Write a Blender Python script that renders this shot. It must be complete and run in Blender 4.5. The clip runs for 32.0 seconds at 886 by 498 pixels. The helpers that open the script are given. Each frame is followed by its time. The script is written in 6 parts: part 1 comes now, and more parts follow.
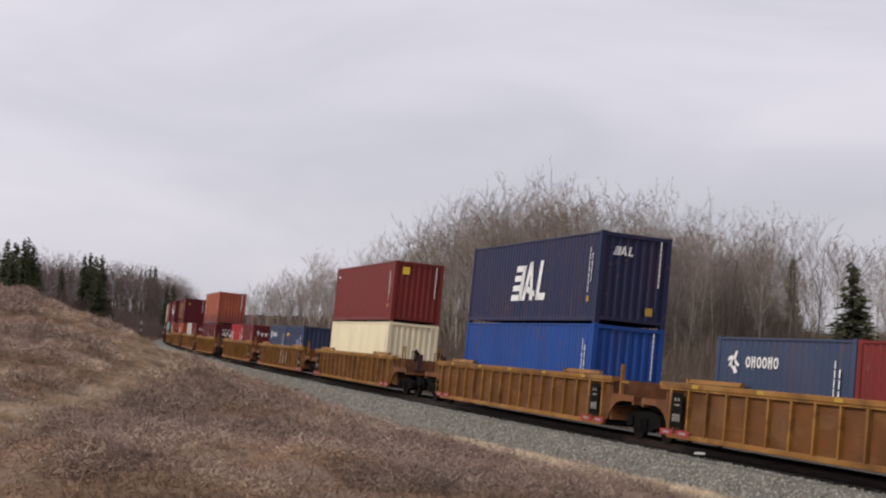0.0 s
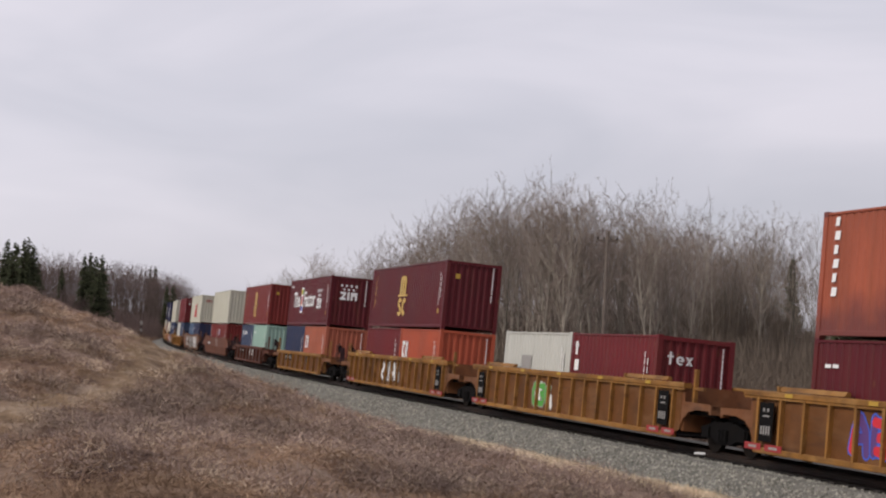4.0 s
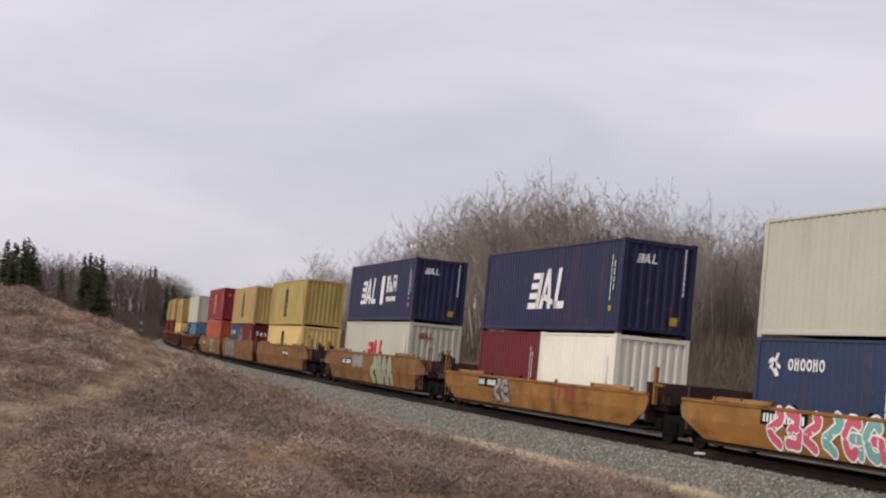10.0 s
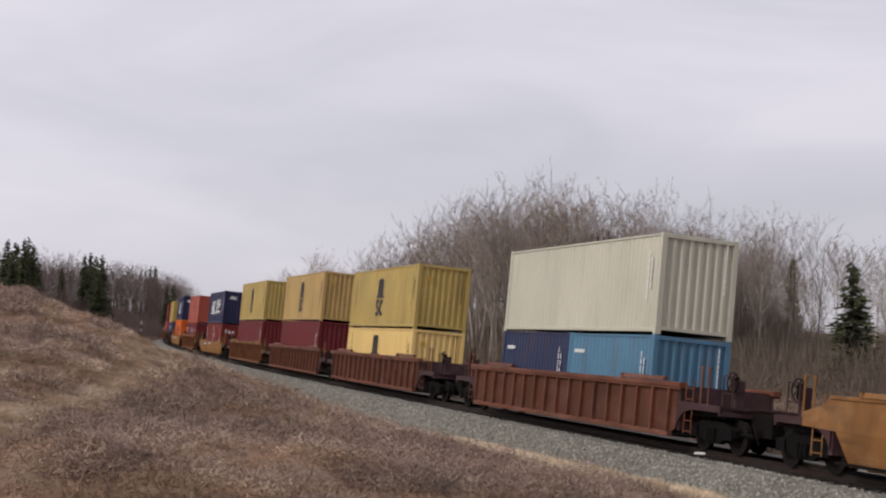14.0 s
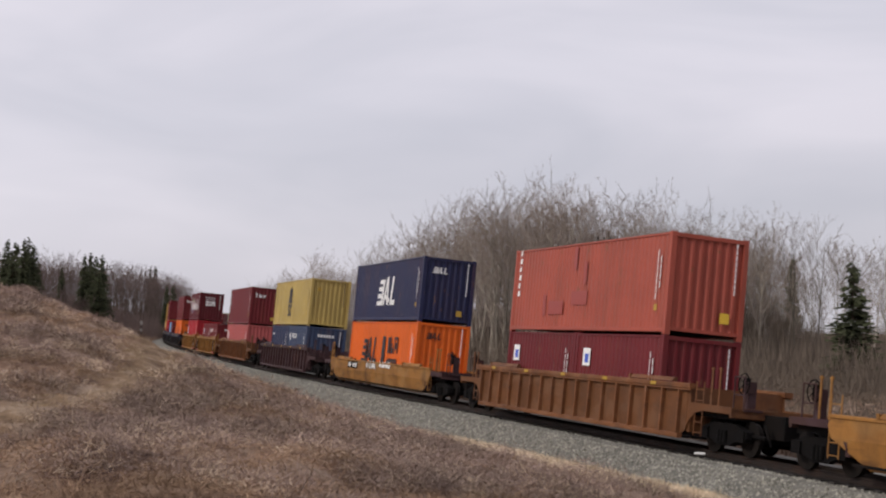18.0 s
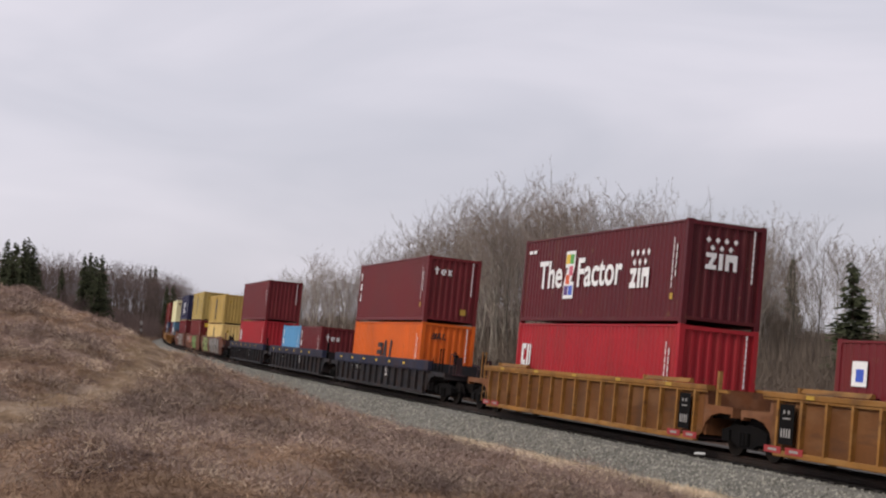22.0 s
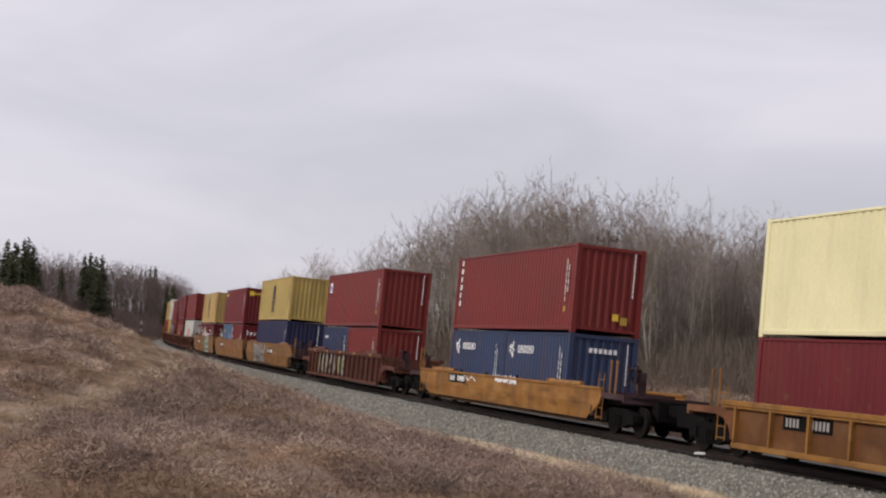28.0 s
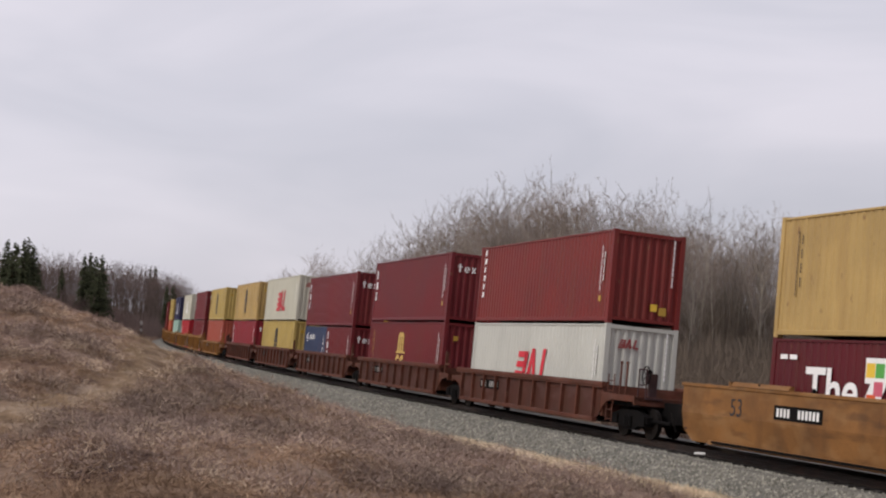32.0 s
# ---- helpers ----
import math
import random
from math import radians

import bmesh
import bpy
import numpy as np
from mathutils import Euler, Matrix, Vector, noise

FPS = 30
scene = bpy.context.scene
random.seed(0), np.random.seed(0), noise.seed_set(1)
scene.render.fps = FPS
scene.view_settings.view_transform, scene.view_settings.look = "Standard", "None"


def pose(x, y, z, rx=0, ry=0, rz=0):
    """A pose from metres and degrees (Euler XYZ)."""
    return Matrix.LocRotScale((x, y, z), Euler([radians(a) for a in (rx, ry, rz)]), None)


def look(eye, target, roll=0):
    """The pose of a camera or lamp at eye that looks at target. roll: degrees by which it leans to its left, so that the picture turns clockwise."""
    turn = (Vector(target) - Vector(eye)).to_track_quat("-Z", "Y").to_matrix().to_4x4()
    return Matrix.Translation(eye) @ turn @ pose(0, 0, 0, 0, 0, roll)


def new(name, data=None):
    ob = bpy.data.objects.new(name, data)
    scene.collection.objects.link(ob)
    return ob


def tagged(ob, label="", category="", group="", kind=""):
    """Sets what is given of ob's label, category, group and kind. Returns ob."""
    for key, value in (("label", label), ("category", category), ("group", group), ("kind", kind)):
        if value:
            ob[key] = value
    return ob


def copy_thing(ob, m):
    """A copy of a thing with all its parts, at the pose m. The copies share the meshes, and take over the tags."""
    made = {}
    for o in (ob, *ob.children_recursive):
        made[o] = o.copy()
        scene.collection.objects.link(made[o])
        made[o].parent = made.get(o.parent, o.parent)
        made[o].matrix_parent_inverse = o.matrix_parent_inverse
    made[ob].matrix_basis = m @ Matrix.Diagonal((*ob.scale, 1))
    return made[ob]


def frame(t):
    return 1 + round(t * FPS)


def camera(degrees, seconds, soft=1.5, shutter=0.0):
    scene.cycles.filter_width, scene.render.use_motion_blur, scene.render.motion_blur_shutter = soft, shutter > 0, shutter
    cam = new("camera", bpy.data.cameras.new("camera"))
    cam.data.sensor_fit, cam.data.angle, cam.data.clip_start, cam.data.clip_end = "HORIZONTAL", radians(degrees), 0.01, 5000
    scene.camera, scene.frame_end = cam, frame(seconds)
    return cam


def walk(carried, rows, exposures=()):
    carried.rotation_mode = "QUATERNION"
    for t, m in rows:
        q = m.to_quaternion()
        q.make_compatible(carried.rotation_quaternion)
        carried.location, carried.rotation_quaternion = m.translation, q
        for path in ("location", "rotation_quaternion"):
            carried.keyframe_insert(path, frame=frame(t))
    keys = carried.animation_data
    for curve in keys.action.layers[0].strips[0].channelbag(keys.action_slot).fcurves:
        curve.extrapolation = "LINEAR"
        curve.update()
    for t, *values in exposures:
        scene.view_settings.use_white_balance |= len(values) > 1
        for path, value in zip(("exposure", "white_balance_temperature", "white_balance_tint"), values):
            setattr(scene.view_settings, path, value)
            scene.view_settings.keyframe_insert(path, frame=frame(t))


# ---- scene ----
DURATION = 32.0
EYE_HEIGHT = 3.216
cam = camera(34.81, DURATION, soft=2.2)
CAM_POSE = look((0, 0, EYE_HEIGHT), (0, 100, EYE_HEIGHT + 100 * math.tan(radians(3.159))), 0.829)
walk(cam, [(0.0, CAM_POSE), (DURATION, CAM_POSE)])

# ---- world and sun: a bright overcast afternoon, the sun behind thin cloud over the open hillside ----
SUN_EL, SUN_AZ = radians(36), radians(-119)        # azimuth from +y towards +x
world = bpy.data.worlds.new("overcast_sky")
scene.world = world
world.use_nodes = True
wn, wl = world.node_tree.nodes, world.node_tree.links
wn.clear()
w_out = wn.new("ShaderNodeOutputWorld")
w_sky = wn.new("ShaderNodeTexSky")
w_sky.sky_type, w_sky.sun_disc = "NISHITA", False
w_sky.sun_elevation, w_sky.sun_rotation = SUN_EL, SUN_AZ
w_bg1 = wn.new("ShaderNodeBackground")
w_bg1.inputs["Strength"].default_value = 0.07
w_co = wn.new("ShaderNodeTexCoord")
w_map = wn.new("ShaderNodeMapping")
w_map.inputs["Scale"].default_value = (1.0, 1.0, 3.4)
w_map.inputs["Rotation"].default_value = (0.0, radians(6), radians(20))
w_n1 = wn.new("ShaderNodeTexNoise")
w_n1.inputs["Scale"].default_value = 3.2
w_n1.inputs["Detail"].default_value = 4.0
w_n1.inputs["Roughness"].default_value = 0.45
w_n1.inputs["Distortion"].default_value = 0.5
w_ramp = wn.new("ShaderNodeValToRGB")
w_ramp.color_ramp.elements[0].position = 0.34
w_ramp.color_ramp.elements[0].color = (0.625, 0.62, 0.70, 1)
w_ramp.color_ramp.elements[1].position = 0.68
w_ramp.color_ramp.elements[1].color = (0.83, 0.792, 0.872, 1)
w_bg2 = wn.new("ShaderNodeBackground")
w_bg2.inputs["Strength"].default_value = 1.0
w_mix = wn.new("ShaderNodeMixShader")
w_mix.inputs[0].default_value = 0.9
wl.new(w_co.outputs["Generated"], w_map.inputs["Vector"])
wl.new(w_map.outputs["Vector"], w_n1.inputs["Vector"])
wl.new(w_n1.outputs["Fac"], w_ramp.inputs["Fac"])
w_sep = wn.new("ShaderNodeSeparateXYZ")            # the cloud thickens towards the horizon
w_alt = wn.new("ShaderNodeMapRange")
w_alt.inputs["From Min"].default_value, w_alt.inputs["From Max"].default_value = -0.06, 0.17
w_alt.inputs["To Min"].default_value, w_alt.inputs["To Max"].default_value = 0.78, 1.02
w_side = wn.new("ShaderNodeMath")                   # and away from the sun
w_side.operation = "MULTIPLY_ADD"
w_side.inputs[1].default_value = -0.15
w_tone = wn.new("ShaderNodeMix")
w_tone.data_type, w_tone.blend_type = "RGBA", "MULTIPLY"
w_tone.inputs[0].default_value = 1.0
wl.new(w_co.outputs["Generated"], w_sep.inputs[0])
wl.new(w_sep.outputs["X"], w_side.inputs[0])
wl.new(w_sep.outputs["Z"], w_side.inputs[2])
wl.new(w_side.outputs[0], w_alt.inputs["Value"])
wl.new(w_ramp.outputs["Color"], w_tone.inputs[6])
wl.new(w_alt.outputs[0], w_tone.inputs[7])
wl.new(w_tone.outputs[2], w_bg2.inputs["Color"])
wl.new(w_sky.outputs["Color"], w_bg1.inputs["Color"])
wl.new(w_bg1.outputs[0], w_mix.inputs[1])
wl.new(w_bg2.outputs[0], w_mix.inputs[2])
wl.new(w_mix.outputs[0], w_out.inputs["Surface"])

sun = new("sun", bpy.data.lights.new("sun", "SUN"))
sun.data.energy, sun.data.angle, sun.data.color = 2.05, radians(9), (1.0, 0.95, 0.88)
sun_dir = Vector((math.sin(SUN_AZ) * math.cos(SUN_EL), math.cos(SUN_AZ) * math.cos(SUN_EL), math.sin(SUN_EL)))
sun.matrix_world = look(sun_dir * 300, (0, 0, 0))
scene.view_settings.exposure = 0.0

# ---- the line of the track: a long left-hand curve with superelevation ----
TRACK_P1, TRACK_TH, TRACK_K0, TRACK_K1 = 61.882, radians(-72.5928), 5.16882e-4, -6.96795e-7
CANT, GRADE, SPEED, KNEE = radians(4.997), -0.001479, 27.9989, -300.0


def heading(s):
    a = np.maximum(s, KNEE)
    return TRACK_TH + TRACK_K0 * a + TRACK_K1 * a * a / 2 + (TRACK_K0 + TRACK_K1 * KNEE) * (s - a)


S_GRID = np.arange(-1300.0, 1260.0, 1.0)
_h = heading(S_GRID)
_x = np.concatenate([[0], np.cumsum((np.cos(_h[1:]) + np.cos(_h[:-1])) / 2)])
_y = np.concatenate([[0], np.cumsum((np.sin(_h[1:]) + np.sin(_h[:-1])) / 2)])
_o = int(np.argmin(abs(S_GRID)))
X_GRID, Y_GRID = _x - _x[_o], _y - _y[_o] + TRACK_P1


def track_xy(s, d=0.0):
    """Ground place at distance s along the line and d metres to its right (the open hillside)."""
    a = heading(np.asarray(s, float))
    return np.interp(s, S_GRID, X_GRID) + d * np.sin(a), np.interp(s, S_GRID, Y_GRID) - d * np.cos(a)


def track_pose(s, canted=True):
    x, y = track_xy(s)
    m = Matrix.Translation((float(x), float(y), GRADE * s + 0.75 * math.sin(CANT))) @ Matrix.Rotation(float(heading(s)), 4, "Z")
    return m @ Matrix.Rotation(-CANT, 4, "X") if canted else m


def track_sd(x, y):
    """Along-track and lateral place of ground points (arrays)."""
    x, y = np.asarray(x, float), np.asarray(y, float)
    s = np.clip((TRACK_P1 - y) / 0.95, -1250, 1250)
    for _ in range(14):
        px, py = np.interp(s, S_GRID, X_GRID), np.interp(s, S_GRID, Y_GRID)
        a = heading(s)
        s = np.clip(s + 0.8 * ((x - px) * np.cos(a) + (y - py) * np.sin(a)), -1290, 1250)
    px, py = np.interp(s, S_GRID, X_GRID), np.interp(s, S_GRID, Y_GRID)
    a = heading(s)
    return s, (x - px) * np.sin(a) - (y - py) * np.cos(a)


def smooth(t):
    t = np.clip(t, 0, 1)
    return t * t * (3 - 2 * t)


def lattice(x, y, seed):
    """Smooth value noise between -1 and 1."""
    ix, iy = np.floor(x), np.floor(y)
    fx, fy = smooth(x - ix), smooth(y - iy)

    def h(a, b):
        q = np.sin(a * 127.1 + b * 311.7 + seed * 74.7) * 43758.5453
        return 2 * (q - np.floor(q)) - 1
    return (h(ix, iy) * (1 - fx) + h(ix + 1, iy) * fx) * (1 - fy) + (h(ix, iy + 1) * (1 - fx) + h(ix + 1, iy + 1) * fx) * fy


def bumps(x, y):
    """Hummocks and tussocks of the rough slope."""
    return 0.28 * lattice(x * 0.13, y * 0.11, 1) + 0.14 * lattice(x * 0.5, y * 0.45, 2) + 0.2 * lattice(x * 1.25, y * 1.1, 3) + 0.09 * lattice(x * 2.6, y * 2.3, 4)


def ground_z(x, y):
    s, d = track_sd(x, y)
    cut = smooth((45 - s) / 60)                     # the hill rises away from the viewpoint
    toe = 4.0 - 0.95 * smooth((s + 2) / 16)          # the slope comes closer to the ballast near the viewpoint
    near = -0.70 + 0.3 * smooth((s + 2) / 16) + 2.0 * smooth((d - toe) / (19.5 - toe))
    hill = -0.72 + 1.5 * smooth((d - 4.0) / 7.0) + 3.9 * smooth((d - 7.0) / 12.0)
    far = -0.72 + 1.1 * smooth((d - 4.0) / 8.0)
    fade = smooth((s + 330) / 170)
    right = near * (1 - cut) + (hill * fade + far * (1 - fade)) * cut
    left = -0.66
    z = np.where(d > 0, right, left) - 0.5 * (1 - smooth((np.abs(d) - 2.2) / 0.9)) + GRADE * np.clip(s, -400, 100)
    return z + bumps(x, y) * smooth((np.abs(d) - 3.9) / 4.5)

# ---- materials ----
def srgb(r, g, b):
    return tuple(((c / 255 + 0.055) / 1.055) ** 2.4 if c > 10 else c / 255 / 12.92 for c in (r, g, b)) + (1.0,)


def mixed(base, k):
    return (min(1, base[0] * k), min(1, base[1] * k), min(1, base[2] * k), 1.0)


def surface(name, base, rough=0.6, metal=0.0, grain=40.0, patch=3.0, vary=0.25, bump=0.15, dirt=None, dirt_amount=0.3,
            streak=False, piece=0.0, island=0.0, spec=0.5, fade=None, specks=None, gritty=0.6, stain=None):
    """A painted, worn or natural surface: fine grain, larger patches, and dirt with a shape of its own."""
    m = bpy.data.materials.new(name)
    m.use_nodes = True
    n, l = m.node_tree.nodes, m.node_tree.links
    n.clear()
    out = n.new("ShaderNodeOutputMaterial")
    b = n.new("ShaderNodeBsdfPrincipled")
    l.new(b.outputs[0], out.inputs[0])
    b.inputs["Metallic"].default_value = metal
    b.inputs["Specular IOR Level"].default_value = spec
    co = n.new("ShaderNodeTexCoord")
    place = co.outputs["Object"]
    if piece:                                        # wear differs from piece to piece
        shift = n.new("ShaderNodeVectorMath")
        shift.operation = "MULTIPLY_ADD"
        info = n.new("ShaderNodeObjectInfo")
        shift.inputs[1].default_value = (37.0, 37.0, 37.0)
        l.new(info.outputs["Random"], shift.inputs[0])
        l.new(place, shift.inputs[2])
        place = shift.outputs[0]

    def tex(scale, detail, stretch=None):
        t = n.new("ShaderNodeTexNoise")
        t.inputs["Scale"].default_value, t.inputs["Detail"].default_value = scale, detail
        src = place
        if stretch:
            mp = n.new("ShaderNodeMapping")
            mp.inputs["Scale"].default_value = stretch
            l.new(src, mp.inputs["Vector"])
            src = mp.outputs["Vector"]
        l.new(src, t.inputs["Vector"])
        return t.outputs["Fac"]

    def ramp(fac, lo, hi, c0, c1):
        r = n.new("ShaderNodeValToRGB")
        r.color_ramp.elements[0].position, r.color_ramp.elements[1].position = lo, hi
        r.color_ramp.elements[0].color, r.color_ramp.elements[1].color = c0, c1
        l.new(fac, r.inputs["Fac"])
        return r.outputs["Color"]

    def mix(a, c, fac, mode="MIX"):
        x = n.new("ShaderNodeMix")
        x.data_type, x.blend_type = "RGBA", mode
        for sock, val in ((x.inputs[6], a), (x.inputs[7], c), (x.inputs[0], fac)):
            if hasattr(val, "is_linked"):
                l.new(val, sock)
            else:
                sock.default_value = val
        return x.outputs[2]

    fine = tex(grain, 3.0)
    wide = tex(patch, 4.0)
    col = ramp(wide, 0.3, 0.7, mixed(base, 1 - vary), mixed(base, 1 + vary))
    col = mix(col, ramp(fine, 0.3, 0.7, (0.78, 0.78, 0.78, 1), (1.0, 1.0, 1.0, 1)), gritty, "MULTIPLY")
    if fade:                                         # sun-bleached and scraped patches, long along the side
        col = mix(col, fade, ramp(tex(1.7, 7.0, (0.5, 1, 1.1)), 0.5, 0.62, (0, 0, 0, 1), (0.5, 0.5, 0.5, 1)))
        col = mix(col, dirt, ramp(tex(2.6, 6.0, (0.3, 1, 1.6)), 0.56, 0.7, (0, 0, 0, 1), (0.45, 0.45, 0.45, 1)))
    if dirt:
        f = tex(1.1, 6.0, ((1.1, 1.1, 0.55) if fade else (1.6, 1.6, 0.25)) if streak else None)
        mask = ramp(f, 0.5, 0.74, (0, 0, 0, 1), (dirt_amount,) * 3 + (1,))
        col = mix(col, dirt, mask)
    if specks:                                       # chips and rust spots, some with a run below
        col = mix(col, specks, ramp(tex(5.0, 3.0, (1.0, 1.0, 0.55)), 0.67, 0.74, (0, 0, 0, 1), (0.6, 0.6, 0.6, 1)))
        col = mix(col, specks, ramp(tex(2.2, 2.0, (2.4, 2.4, 0.16)), 0.68, 0.8, (0, 0, 0, 1), (0.35, 0.35, 0.35, 1)))
    if stain:                                        # soot that has settled over the lower part, with a ragged upper edge
        split = n.new("ShaderNodeSeparateXYZ")
        l.new(co.outputs["Object"], split.inputs[0])
        low = n.new("ShaderNodeMath")
        low.operation = "MULTIPLY_ADD"
        low.inputs[1].default_value, low.inputs[2].default_value = -0.42, 0.55
        l.new(split.outputs["Z"], low.inputs[0])
        both = n.new("ShaderNodeMath")
        l.new(low.outputs[0], both.inputs[0])
        l.new(tex(0.8, 4.0), both.inputs[1])
        col = mix(col, stain, ramp(both.outputs[0], 0.55, 0.95, (0, 0, 0, 1), (0.75, 0.75, 0.75, 1)))
    for amount, sock in ((piece, "obj"), (island, "isl")):
        if amount:
            if sock == "obj":
                r = n.new("ShaderNodeObjectInfo").outputs["Random"]
            else:
                r = n.new("ShaderNodeNewGeometry").outputs["Random Per Island"]
            col = mix(col, ramp(r, 0.0, 1.0, (1 - amount,) * 3 + (1,), (1, 1, 1, 1)), 1.0, "MULTIPLY")
    l.new(col, b.inputs["Base Color"])
    rr = n.new("ShaderNodeMapRange")
    rr.inputs["To Min"].default_value, rr.inputs["To Max"].default_value = max(0.05, rough - 0.12), min(1, rough + 0.12)
    l.new(wide, rr.inputs["Value"])
    l.new(rr.outputs[0], b.inputs["Roughness"])
    if bump:
        bp = n.new("ShaderNodeBump")
        bp.inputs["Strength"].default_value, bp.inputs["Distance"].default_value = bump, 0.02
        l.new(fine, bp.inputs["Height"])
        l.new(bp.outputs[0], b.inputs["Normal"])
    return m


RUST = srgb(96, 58, 38)
GRIME = srgb(58, 50, 44)
PAINT_RGB = {
    "navy": (44, 48, 86), "royal": (32, 84, 168), "maroon": (126, 38, 44), "redbrown": (138, 48, 44), "cream": (232, 220, 186),
    "slate": (70, 84, 114), "blue": (60, 74, 108), "red": (196, 40, 52), "rust": (184, 100, 76), "white": (188, 187, 179),
    "orange": (206, 98, 68), "vivid": (244, 112, 30), "grey": (190, 186, 169), "mint": (150, 178, 165), "sky": (92, 152, 196),
    "teal": (98, 146, 176), "yellow": (204, 176, 102), "gold": (206, 172, 108), "pale": (222, 190, 122), "salmon": (192, 94, 76),
    "pink": (208, 106, 104), "darkblue": (50, 61, 96), "steel": (92, 116, 146), "wine": (106, 26, 36), "ivory": (230, 222, 176), "crimson": (160, 44, 56), "peach": (198, 112, 86), "chalk": (232, 227, 210),
}
PAINT = {}
for key, rgb in PAINT_RGB.items():
    light = key in ("white", "grey", "cream", "chalk", "ivory", "pale", "mint", "sky")
    k = 1.0 if light else 0.72 if key in ("yellow", "gold", "vivid") else 0.66
    PAINT[key] = surface("paint_" + key, mixed(srgb(*rgb), k), rough=0.5, grain=14, patch=0.5, vary=0.06 if light else 0.13, bump=0.06,
                         dirt=GRIME if light else RUST, dirt_amount=0.12 if light else 0.26, streak=True, piece=0.06, spec=0.28, specks=None if light else srgb(112, 78, 54), gritty=0.3)
PAINT["rusted"] = surface("paint_rusted_yellow", mixed(srgb(206, 172, 96), 0.72), rough=0.6, grain=14, patch=0.9, vary=0.12, bump=0.08, dirt=srgb(112, 66, 36), dirt_amount=0.3,
                          streak=True, spec=0.25, specks=srgb(104, 62, 38), gritty=0.3)
PAINT["sooty"] = surface("paint_sooty_orange", mixed(srgb(188, 100, 74), 0.66), rough=0.55, grain=14, patch=0.6, vary=0.13, bump=0.06, dirt=RUST, dirt_amount=0.3,
                         streak=True, spec=0.25, gritty=0.3, stain=mixed(srgb(118, 68, 70), 0.6))
LOGO = {k: surface("lettering_" + k, srgb(*c), rough=0.55, grain=20, patch=2, vary=0.06, bump=0.0) for k, c in {
    "white": (236, 234, 232), "black": (38, 34, 36), "red": (206, 40, 56), "dullred": (150, 44, 46), "dullyellow": (178, 142, 50), "smoke": (100, 64, 58), "plum": (140, 84, 76), "rustred": (150, 66, 58), "rust": (120, 74, 46), "gold": (206, 170, 92), "yellow": (226, 186, 56),
    "green": (84, 160, 70), "blue": (60, 90, 190), "pink": (200, 90, 110), "silver": (150, 146, 142), "teal": (120, 168, 160),
    "darkgreen": (50, 100, 62), "lime": (150, 168, 104), "violet": (92, 60, 120), "orange": (214, 90, 44), "haze": (96, 110, 158)}.items()}
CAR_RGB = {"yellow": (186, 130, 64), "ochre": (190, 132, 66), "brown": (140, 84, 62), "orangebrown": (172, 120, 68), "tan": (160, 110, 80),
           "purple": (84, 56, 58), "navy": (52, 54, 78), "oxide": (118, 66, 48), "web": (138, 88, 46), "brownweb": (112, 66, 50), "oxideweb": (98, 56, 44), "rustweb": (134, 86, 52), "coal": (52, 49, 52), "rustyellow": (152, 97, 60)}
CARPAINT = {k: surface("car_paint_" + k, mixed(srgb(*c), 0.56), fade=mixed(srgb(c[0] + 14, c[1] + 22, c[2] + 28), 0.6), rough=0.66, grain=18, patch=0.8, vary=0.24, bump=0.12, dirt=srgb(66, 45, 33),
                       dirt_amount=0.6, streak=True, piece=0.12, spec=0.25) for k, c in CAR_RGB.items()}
BLACK_STEEL = surface("black_steel", srgb(15, 13, 13), rough=0.85, grain=30, vary=0.3, dirt=srgb(44, 34, 28), dirt_amount=0.3, spec=0.12)
WHEEL_STEEL = surface("wheel_steel", srgb(24, 20, 18), rough=0.8, vary=0.3, dirt=srgb(48, 36, 28), spec=0.15)
RAIL_STEEL = surface("rail_steel", srgb(52, 43, 38), rough=0.5, metal=0.5, vary=0.2, dirt=RUST)
TIE_WOOD = surface("creosoted_tie", srgb(44, 38, 35), rough=0.9, grain=30, vary=0.3, piece=0.3)
BALLAST = surface("crushed_granite", srgb(114, 111, 104), rough=0.95, grain=9.0, patch=1.2, vary=0.22, bump=0.9, dirt=srgb(96, 92, 86), dirt_amount=0.5, spec=0.2)
STONE = surface("ballast_stone", srgb(168, 164, 152), rough=0.95, grain=12, patch=4, vary=0.15, bump=0.3, island=0.72, spec=0.2)


